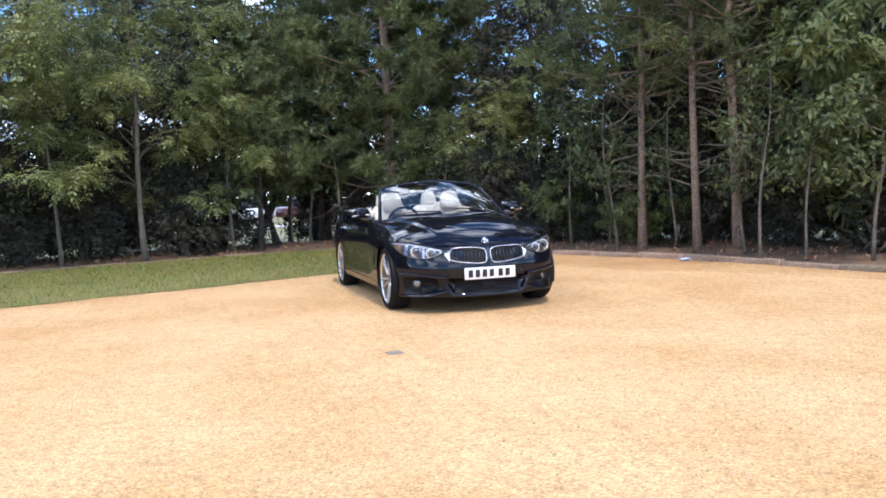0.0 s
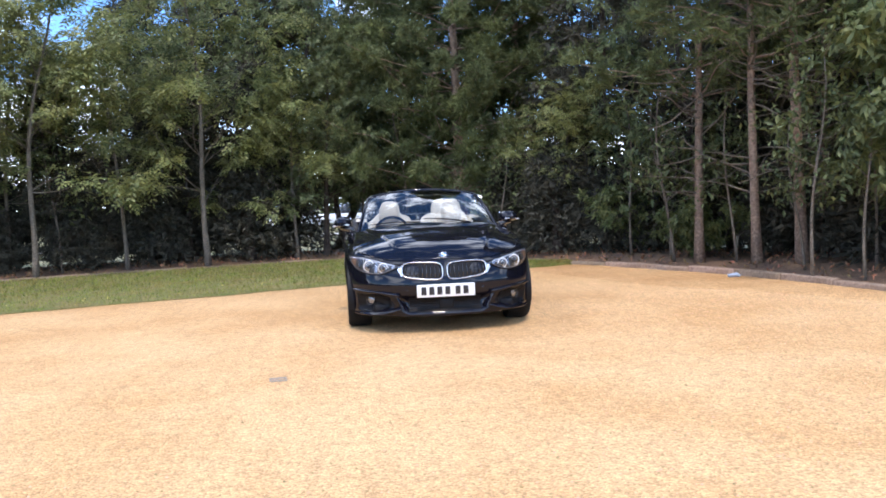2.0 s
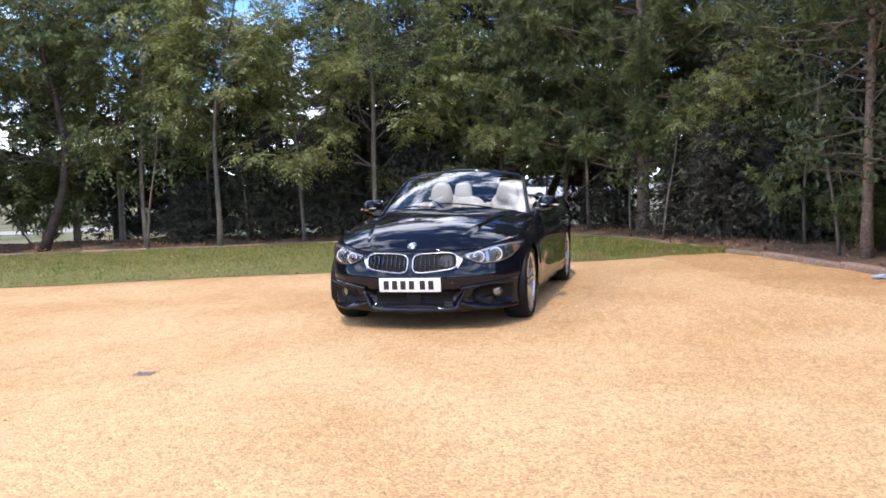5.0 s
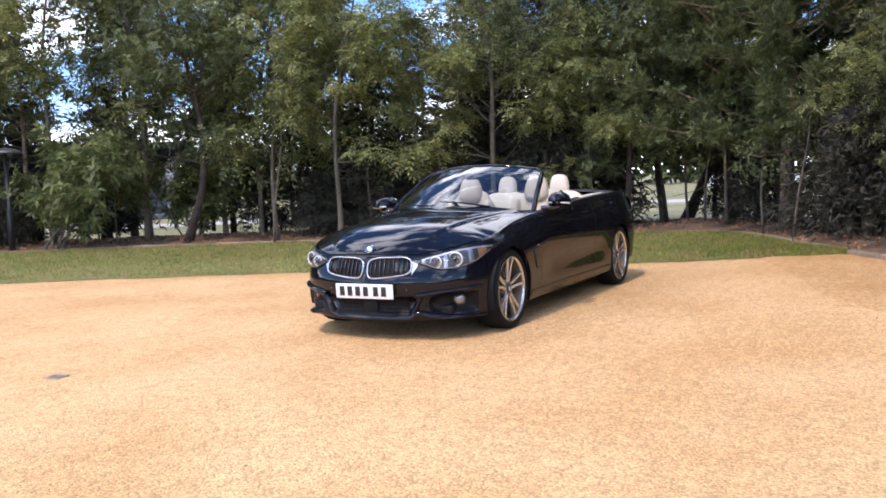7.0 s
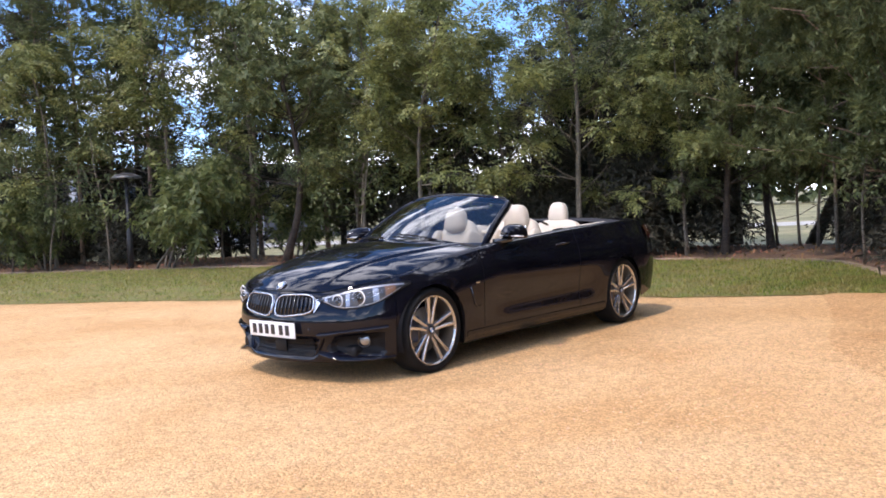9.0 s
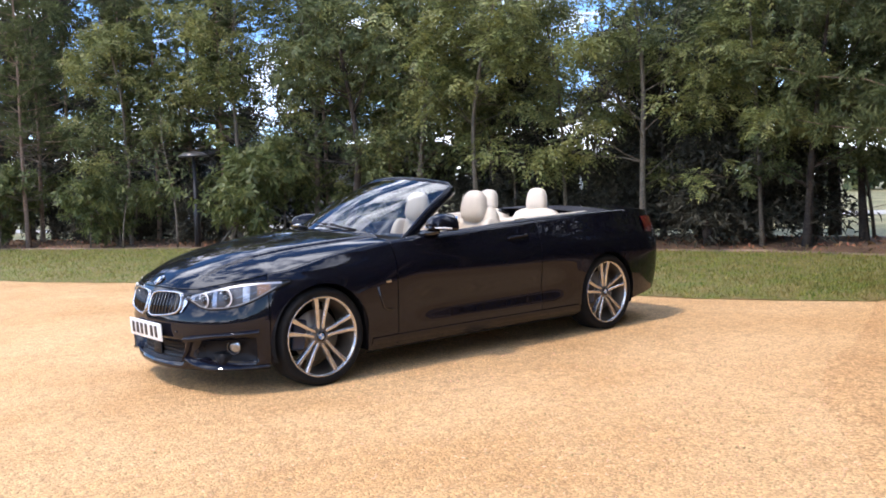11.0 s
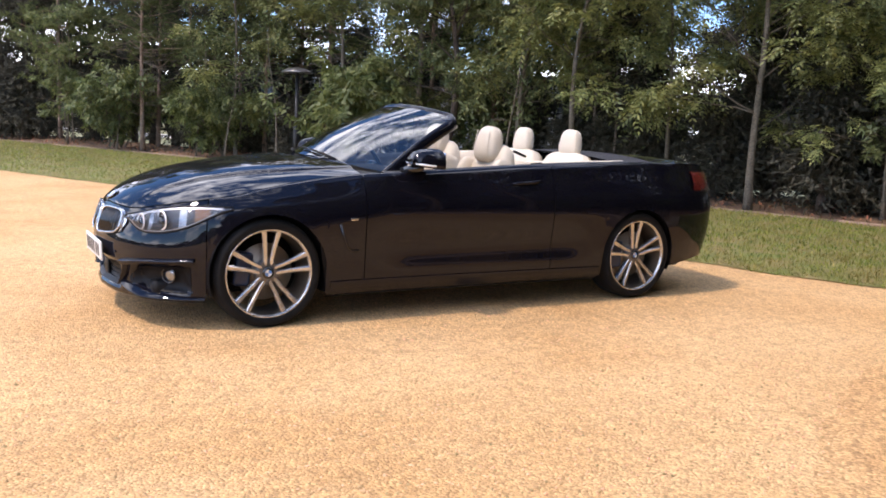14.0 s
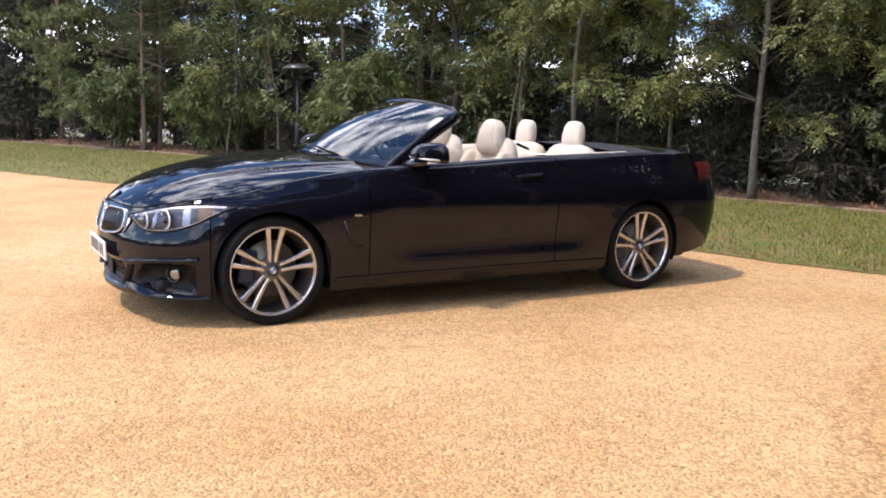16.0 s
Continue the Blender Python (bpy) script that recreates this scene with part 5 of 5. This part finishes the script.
# number plate: plain bars in place of its characters
plate = part("number_plate", *box_piece((0.522, 0.010, 0.114), 0.003, pose(0, -0.808, 0.387, 3)), M_WHITE, car, "white number plate with black bars")
for x in (-0.200, -0.128, -0.056, 0.016, 0.108, 0.180 - 0.0):
    part("plate_bar", *box_piece((0.046, 0.002, 0.074), 0.001, pose(x, -0.8142, 0.387, 3)), M_BARS, plate)
# badge, square to the bonnet's leading slope
bn = Vector((0, -0.60, 0.80))
bu, bc = Vector((1, 0, 0)), Vector((0, -0.698, 0.697))
bv = bn.cross(bu)


def badge_at(r, a, h):
    return bc + bu * (r * math.cos(a)) + bv * (r * math.sin(a)) + bn * h


badge = part("bonnet_badge", [badge_at(r, a, h) for r, h in ((0.039, -0.004), (0.039, 0.004), (0.036, 0.007), (0.0, 0.007)) for a in np.linspace(0, 2 * math.pi, 29)[:-1]], grid_faces(4, 28, True), M_GLOSS, car, "round badge quartered in blue and white")
part("badge_ring", *tube([badge_at(0.038, a, 0.005) for a in np.linspace(0, 2 * math.pi, 29)], 0.0025, 6, False), M_CHROME, badge)
for q in range(4):
    part("badge_quarter", [badge_at(0, 0, 0.0085)] + [badge_at(0.026, a, 0.0085) for a in np.linspace(q * math.pi / 2, (q + 1) * math.pi / 2, 8)],
         [(0, i, i + 1) for i in range(1, 8)], (M_BLUE, M_WHITE)[q % 2], badge, smooth=False)

# wipers and quarter trim
for x0, x1 in ((-0.10, -0.62), (0.42, -0.06)):
    p = [Vector(screen(u / 0.72, v)) + Vector((0, -0.010, 0.016)) for u, v in ((x0, 0.0), ((x0 + x1) / 2, 0.05), (x1, 0.075))]
    part("wiper", *tube(p, [0.009, 0.007, 0.005], 6), M_PLASTIC, car)
for s in (-1, 1):
    vs, ks = [], list(range(at_y(1.98), at_y(2.74), 6))
    for k in ks:
        x, y, z = skin(k, top(k))
        for dx, dz in ((0.070, 0.011), (0.10, 0.016), (0.20, 0.004), (0.23, -0.05), (0.25, -0.4)):
            vs.append((s * (x - dx), y, z + dz))
    fs = grid_faces(len(ks), 5)
    part("quarter_trim", vs, fs if s < 0 else [tuple(reversed(f)) for f in fs], M_LEATHER, car, "cream leather rear side trim")

# flank details
for s in (-1, 1):
    k = at_y(1.70)
    hk = [Vector(skin(at_y(y), z, o)) for y, z, o in ((1.67, 0.842, 0.000), (1.70, 0.846, 0.010), (1.78, 0.851, 0.014), (1.86, 0.856, 0.010), (1.89, 0.858, 0.000))]
    part("door_handle", *tube([(s * p.x, p.y, p.z) for p in hk], [0.008, 0.010, 0.011, 0.010, 0.008], 8), M_PAINT, car)
    vk = [Vector(skin(at_y(y), z, 0.003)) for y, z in ((0.42, 0.60), (0.47, 0.46), (0.50, 0.44), (0.545, 0.44))]
    part("wing_vent", *tube([(s * p.x, p.y, p.z) for p in vk], 0.007, 6), M_GLOSS, car)
    p = Vector(skin(at_y(0.51), 0.63, 0.004))
    part("wing_badge", *box_piece((0.003, 0.045, 0.016), 0.001, pose(s * p.x, p.y, p.z)), M_CHROME, car, "small chrome side badge")
    sk = []
    for y in np.linspace(0.372, 2.44, 30):
        for z, o in ((0.262, 0.000), (0.250, 0.004), (0.225, 0.004), (0.180, -0.006), (0.148, -0.06)):
            q = skin(at_y(y), z, o)
            sk.append((s * q[0], q[1], z))
    part("side_skirt", sk, grid_faces(30, 5) if s > 0 else [tuple(reversed(f)) for f in grid_faces(30, 5)], M_PAINT, car)
    tl = []
    for k in range(at_y(3.36), 870, 6):
        for z, o in ((0.80, 0.003), (0.83, 0.012), (0.87, 0.016), (0.92, 0.012), (0.935, 0.003)):
            if PLAN[k, 0] > 0.42:
                q = skin(k, z, o)
                tl.append((s * q[0], q[1], z))
    part("tail_lamp", tl, grid_faces(len(tl) // 5, 5) if s < 0 else [tuple(reversed(f)) for f in grid_faces(len(tl) // 5, 5)], M_RED, car, "red wrap-around tail lamp")


# ---- kerb stones along the bank ----
kerb = tagged(new("kerb"), "low weathered kerb of brown stone edging pieces", "kerb", kind="structure")
kerb_len = np.r_[0, np.cumsum(np.linalg.norm(np.diff(KERB, axis=0), axis=1))]
KERB_STONE = bpy.data.meshes.new("kerb_stone")
bm = bevelled_box((0.906, 0.13, 0.24), 0.022, 2)
for v in bm.verts:
    v.co += Vector((0, 0.006, 0.006)) * noise.noise(v.co * 9)
bm.to_mesh(KERB_STONE)
bm.free()
KERB_STONE.materials.append(M_KERB)
KERB_STONE.shade_smooth()
d_at = 0.5
while d_at < kerb_len[-1] - 1:
    x0, y0, x1, y1 = (float(np.interp(d_at + e, kerb_len, KERB[:, q])) for e in (-0.45, 0.45) for q in (0, 1))
    piece = new("kerb_piece", KERB_STONE)
    piece.parent = kerb
    piece.matrix_basis = pose((x0 + x1) / 2, (y0 + y1) / 2, -0.035 + rnd.uniform(-0.012, 0.014), rnd.uniform(-2.5, 2.5), rnd.uniform(-0.8, 0.8), math.degrees(math.atan2(y1 - y0, x1 - x0)) + rnd.uniform(-0.8, 0.8))
    d_at += 0.914


# ---- grass, leaf litter, stones ----
def blades(seed, count, low, high):
    rng = np.random.default_rng(seed)
    u, t = rng.uniform(0.10, 1, count) ** 0.75, rng.uniform(0, 1, count)
    i = u * 518
    k, f = i.astype(int), (i % 1)[:, None]
    a = edge_fit[k] * (1 - f) + edge_fit[k + 1] * f
    b = kerb_fit[k] * (1 - f) + kerb_fit[k + 1] * f
    p = a + (b - a) * (t[:, None] * 1.01 - 0.012)
    ln = rng.uniform(low, high, count) * (0.55 + 0.45 * np.minimum(1, t * 8))
    z = 0.018 + 0.05 * np.minimum(1, t * 3) - 0.01
    base = np.stack([p[:, 0], p[:, 1], z], 1)
    ang = rng.uniform(0, 6.28, count)
    s = np.stack([np.cos(ang), np.sin(ang), np.zeros(count)], 1) * 0.005
    tip = base + np.stack([rng.normal(size=count) * 0.022, rng.normal(size=count) * 0.022, ln], 1)
    return np.stack([base - s, base + s, tip], 1).reshape(-1, 3), np.arange(count * 3).reshape(-1, 3)


grass = part("grass", *blades(3, 95000, 0.025, 0.065), M_BLADE, smooth=False)
tagged(grass, "short green grass blades with dry patches", "grass", kind="stuff")

rng = np.random.default_rng(8)
M_LITTER = material("fallen_leaves", (0.30, 0.17, 0.07), 0.8, vary=0.3, scale=3, fine=30, island=0.6, second=(0.20, 0.10, 0.05))
M_YELLOW = material("yellow_leaves", (0.42, 0.37, 0.11), 0.7, vary=0.2, scale=3, fine=30, island=0.4)
k = rng.integers(0, 149, 7000)
off = rng.uniform(0.08, 2.4, 7000)[:, None]
pts = KERB[k] + (KERB[np.minimum(k + 1, 149)] - KERB[k]) * rng.uniform(0, 1, (7000, 1)) + away[k] * off
litter = part("leaf_litter", *leaf_cards(np.c_[pts, 0.09 + 0.09 * np.sin(np.pi * np.minimum(1, off / 3.4))[:, 0]], 0.075, rng, 0.0), M_LITTER, smooth=False)
tagged(litter, "brown fallen leaves on the bank", "leaves", kind="stuff")
u, t = rng.integers(150, 518, 420), rng.uniform(0.02, 0.8, 420)[:, None] ** 1.4
pts = edge_fit[u] + (kerb_fit[u] - edge_fit[u]) * t + rng.normal(size=(420, 2)) * 0.12
specks = part("yellow_leaf_litter", *leaf_cards(np.c_[pts, np.full(420, 0.080)], 0.042, rng, 0.0), M_YELLOW, smooth=False)
tagged(specks, "small yellow fallen leaves on the grass", "leaves", kind="stuff")


def pebbles(seed, count, places, low, high):
    """Loose stones, each a squat eight-sided lump."""
    rng = np.random.default_rng(seed)
    base = np.array([(1, 0, 0), (0, 1, 0), (-1, 0, 0), (0, -1, 0), (0, 0, 0.75), (0, 0, -0.6)])
    tri = np.array([(0, 1, 4), (1, 2, 4), (2, 3, 4), (3, 0, 4), (1, 0, 5), (2, 1, 5), (3, 2, 5), (0, 3, 5)])
    p = places(rng, count)
    r = rng.uniform(low, high, count) * rng.uniform(0.7, 1, count)
    a = rng.uniform(0, 6.28, count)
    v = base[None] * (1 + rng.uniform(-0.35, 0.35, (count, 6, 1))) * r[:, None, None]
    x = v[..., 0] * np.cos(a)[:, None] - v[..., 1] * np.sin(a)[:, None] + p[:, 0, None]
    y = v[..., 0] * np.sin(a)[:, None] + v[..., 1] * np.cos(a)[:, None] + p[:, 1, None]
    z = v[..., 2] + np.array([dips(*q) for q in p])[:, None] + r[:, None] * 0.2
    return np.stack([x, y, z], -1).reshape(-1, 3), (tri[None] + np.arange(count)[:, None, None] * 6).reshape(-1, 3)


def round_path(rng, n):
    """Spots strewn before the walk's line, thickest near it."""
    c = np.array([(-2.6, -6.2), (0.2, -5.6), (3.0, -4.0), (3.6, -1.2), (3.2, 0.6), (3.4, 1.8)])
    return c[rng.integers(0, 6, n)] + rng.normal(size=(n, 2)) * (1.1, 0.9)


stones = part("loose_stones", *pebbles(4, 12500, round_path, 0.004, 0.011), M_PEBBLE, smooth=False)
tagged(stones, "loose golden pebbles lying on the gravel", "stones", kind="stuff")

def along_tracks(rng, n):
    """Spots along the ruts that turning tyres have left."""
    lines = [spline(p, 60) for p in TRACKS]
    out = np.array([lines[q][j] for q, j in zip(rng.integers(0, len(lines), n), rng.integers(0, 60, n))])
    return out + rng.normal(size=(n, 2)) * (0.075, 0.05)


TRACKS = [[(1.95, -2.4), (1.72, -1.34), (1.59, -0.49), (1.45, 0.5)],
          [(2.75, -1.6), (2.6, -0.97), (2.39, -0.35), (2.08, 0.51), (1.8, 1.4)],
          [(2.9, -1.1), (2.83, -0.48), (2.74, 0.26), (2.55, 1.1)]]
for line in TRACKS:                                    # a furrow between two low ridges
    p = spline(line, 90)
    d = np.gradient(p, axis=0)
    side = np.stack([-d[:, 1], d[:, 0]], 1) / np.linalg.norm(d, axis=1)[:, None]
    vs = []
    for i in range(90):
        fade = min(1.0, i / 12, (89 - i) / 12)
        for off, h in ((-0.15, -0.002), (-0.10, 0.010), (-0.06, 0.010), (-0.03, 0.003), (0.0, 0.001), (0.03, 0.003), (0.065, 0.011), (0.11, 0.007), (0.15, -0.002)):
            q = p[i] + side[i] * (off + 0.02 * noise.noise(Vector((p[i][0] * 6, p[i][1] * 6, off * 9))))
            vs.append((q[0], q[1], dips(*q) + 0.001 + h * fade * (0.75 + 0.5 * noise.noise(Vector((q[0] * 9, q[1] * 9, 2.0))))))
    tagged(part("tyre_rut", vs, [tuple(reversed(f)) for f in grid_faces(90, 9)], M_GRAVEL), "shallow tyre rut pressed into the gravel", "tyre rut", kind="structure")
ruts = part("rut_stones", *pebbles(6, 1200, along_tracks, 0.004, 0.010), M_PEBBLE, smooth=False)
tagged(ruts, "pebbles thrown up along faint tyre ruts", "stones", kind="stuff")

# ---- things on the yard ----
M_IRON = material("drain_iron", (0.34, 0.29, 0.23), 0.7, metal=0.1, vary=0.3, scale=9, fine=60, bump=0.4)
drain = tagged(new("drain_cover"), "small grey iron drain cover set in gravel", "drain cover", kind="thing")
drain.matrix_basis = pose(-1.361, -2.516, 0.004, 0, 0, 8) @ Matrix.Diagonal((0.58, 0.58, 0.5, 1))
part("drain_frame", *joined([box_piece((0.20, 0.02, 0.02), 0.004, pose(0, s * 0.09, 0)) for s in (-1, 1)] + [box_piece((0.02, 0.16, 0.02), 0.004, pose(s * 0.09, 0, 0)) for s in (-1, 1)]), M_IRON, drain)
for q in range(5):
    part("drain_bar", *box_piece((0.014, 0.16, 0.014), 0.003, pose(-0.06 + q * 0.03, 0, 0)), M_IRON, drain)
M_BLUE_BAG = material("blue_plastic", (0.46, 0.56, 0.70), 0.4, vary=0.25, scale=9, fine=60)
bm = bmesh.new()
bmesh.ops.create_icosphere(bm, subdivisions=3, radius=0.10)
for v in bm.verts:
    v.co *= 1 + 0.45 * noise.noise(v.co * 16)
    v.co.z *= 0.28
    v.co.y *= 0.7
bag = part_bm("plastic_bag", bm, M_BLUE_BAG)
bag.matrix_basis = pose(4.30, 2.70, 0.035, 0, 0, 30)
tagged(bag, "crumpled pale blue plastic bag on gravel by the kerb", "litter", kind="thing")

# ---- beyond the trees ----
M_ROAD = material("pale_road", (0.42, 0.40, 0.36), 0.9, vary=0.2, scale=1, fine=20, bump=0.2)
M_CLAD = material("grey_cladding", (0.11, 0.115, 0.125), 0.6, vary=0.15, scale=1, fine=20)
M_PALE = material("pale_render", (0.40, 0.42, 0.44), 0.7, vary=0.1, scale=1, fine=20)
M_POLE = material("white_painted_pole", (0.75, 0.76, 0.76), 0.5, vary=0.08, scale=3, fine=30)
M_BLACK_POLE = material("black_painted_pole", (0.02, 0.02, 0.022), 0.5, vary=0.1, scale=3, fine=30)
road_a = spline([(-60, -2), (-38, 9), (-24, 17), (-10, 27), (4, 36), (20, 43), (50, 52)], 50)
rd = np.gradient(road_a, axis=0)
rn = np.stack([-rd[:, 1], rd[:, 0]], 1) / np.linalg.norm(rd, axis=1)[:, None]
far_road = part("road", *strip(road_a - rn * 1.8, road_a + rn * 1.8, 4, lambda x, y, t: -0.10), M_ROAD)
tagged(far_road, "pale road beyond the trees", "road", kind="structure")


def office(x, y, turn):
    """A long low grey building with pale columns under a flat roof."""
    b = tagged(new("office_building"), "long low grey clad building with pale columns", "building", kind="thing")
    b.matrix_basis = pose(x, y, -0.12, 0, 0, turn)
    part("wall", *box_piece((17, 8, 3.5), 0.03, pose(0, 4.2, 1.75)), M_CLAD, b)
    part("roof", *box_piece((18.2, 9.6, 0.35), 0.04, pose(0, 3.9, 3.62)), M_DARK_TRIM, b)
    part("plinth", *box_piece((17.6, 1.6, 0.25), 0.03, pose(0, -0.3, 0.125)), M_CLAD, b)
    for q in range(5):
        part("column", *box_piece((0.32, 0.32, 3.3), 0.02, pose(-8 + q * 4, -0.5, 1.75)), M_PALE, b)
    for q in range(4):
        w = part("window", *box_piece((2.6, 0.10, 1.2), 0.02, pose(-6 + q * 4, 0.18, 2.3)), M_GLOSS, b)
        for s in (-1, 1):
            part("frame_bar", *box_piece((2.76, 0.14, 0.08), 0.01, pose(-6 + q * 4, 0.16, 2.3 + s * 0.64)), M_PALE, w)
    return b


office(-34.2, 18.9, 53)
kiosk = tagged(new("kiosk"), "small pale porch with a flat roof", "building", kind="thing")
kiosk.matrix_basis = pose(-25.0, 17.0, -0.12, 0, 0, 50)
part("roof", *box_piece((2.6, 2.2, 0.18), 0.03, pose(0, 0, 2.55)), M_PALE, kiosk)
for s in (-1, 1):
    part("post", *box_piece((0.24, 0.24, 2.5), 0.02, pose(s * 0.9, -0.7, 1.25)), M_PALE, kiosk)
part("wall", *box_piece((1.9, 0.12, 2.4), 0.02, pose(0, 0.8, 1.2)), M_PALE, kiosk)

pole = tagged(new("flagpole"), "white painted flagpole on grass", "flagpole", "row of flagpoles", kind="thing")
part("shaft", *tube([(0, 0, 0), (0, 0, 2), (0, 0, 3.7)], [0.10, 0.09, 0.08], 10), M_POLE, pole)
part("finial", *cushion((0.2, 0.2, 0.2), pose(0, 0, 3.75), 2.0), M_POLE, pole)
pole.matrix_basis = pose(-23.0, 27.4, -0.12)
for x, y in ((-21.7, 27.0), (-21.2, 28.1), (-20.7, 28.6)):
    copy_thing(pole, pose(x, y, -0.12))

lamp_post = tagged(new("lamp_post"), "black lamp post with a wide flat canopy", "lamp post", kind="thing")
lamp_post.matrix_basis = pose(-13.75, 5.75, 0.05)
part("pole", *tube([(0, 0, 0), (0, 0, 0.9), (0, 0, 0.95), (0, 0, 2.15)], [0.07, 0.07, 0.045, 0.04], 10), M_BLACK_POLE, lamp_post)
part("canopy", *joined([([(0.36 * r * math.cos(a), 0.36 * r * math.sin(a), 2.16 + h) for r, h in ((0.1, 0.11), (0.6, 0.08), (1.0, 0.0), (0.97, -0.02), (0.1, 0.0)) for a in np.linspace(0, 2 * math.pi, 21)[:-1]], grid_faces(5, 20, True))]), M_GREY_ALLOY, lamp_post)
for a in (0.5, 2.6, 4.7):
    part("bracket", *tube([(0.05 * math.cos(a), 0.05 * math.sin(a), 1.9), (0.2 * math.cos(a), 0.2 * math.sin(a), 2.15)], 0.012, 6), M_BLACK_POLE, lamp_post)


def far_car(x, y, turn, mat, label):
    c = tagged(new("parked_car"), label, "car", kind="thing")
    c.matrix_basis = pose(x, y, -0.10, 0, 0, turn)
    part("body", *joined([box_piece((4.2, 1.75, 0.62), 0.16, pose(0, 0, 0.58), 3)]), mat, c)
    part("cabin", *cushion((2.5, 1.5, 1.0), pose(-0.2, 0, 0.98), 3.4), M_GLOSS, c)
    part("roof", *cushion((1.7, 1.35, 0.12), pose(-0.2, 0, 1.45), 3.4), mat, c)
    for a in (-1.3, 1.3):
        for s in (-1, 1):
            part("wheel", *[(joined([tube([(a, s * 0.72, 0.31), (a, s * 0.9, 0.31)], 0.31, 18)]))][0], M_RUBBER, c)
    return c


M_RED_PAINT = material("red_car_paint", (0.07, 0.010, 0.010), 0.35, vary=0.1, scale=2, fine=50, coat=0.6)
M_WHITE_PAINT = material("white_car_paint", (0.72, 0.73, 0.74), 0.35, vary=0.06, scale=2, fine=50, coat=0.6)
far_car(3.9, 42.6, 24, M_RED_PAINT, "red hatchback parked far beyond the trees")
far_car(-0.3, 42.9, 30, M_WHITE_PAINT, "white hatchback parked far beyond the trees")
far_car(-3.9, 41.0, 30, M_WHITE_PAINT, "white hatchback parked far beyond the trees")

# far woods close the view all round
rng = np.random.default_rng(17)
n_far = 26000
a = rng.uniform(0, 2 * math.pi, n_far)
h = 4.5 + 2.6 * np.array([noise.noise(Vector((math.cos(q) * 5, math.sin(q) * 5, 2))) for q in a]) + 1.1 * np.array([noise.noise(Vector((math.cos(q) * 31, math.sin(q) * 31, 7))) for q in a])
rad = rng.uniform(70, 80, n_far)
c = np.stack([rad * np.cos(a) - 8, rad * np.sin(a) + 5, rng.uniform(0, 1, n_far) ** 0.8 * np.maximum(h, 2.0)], 1)
far_woods = part("far_woods", *leaf_cards(c, 1.3, rng, 0.2, 0.7), M_OAK, smooth=False)
tagged(far_woods, "distant line of mixed green woodland", "woods", kind="stuff")
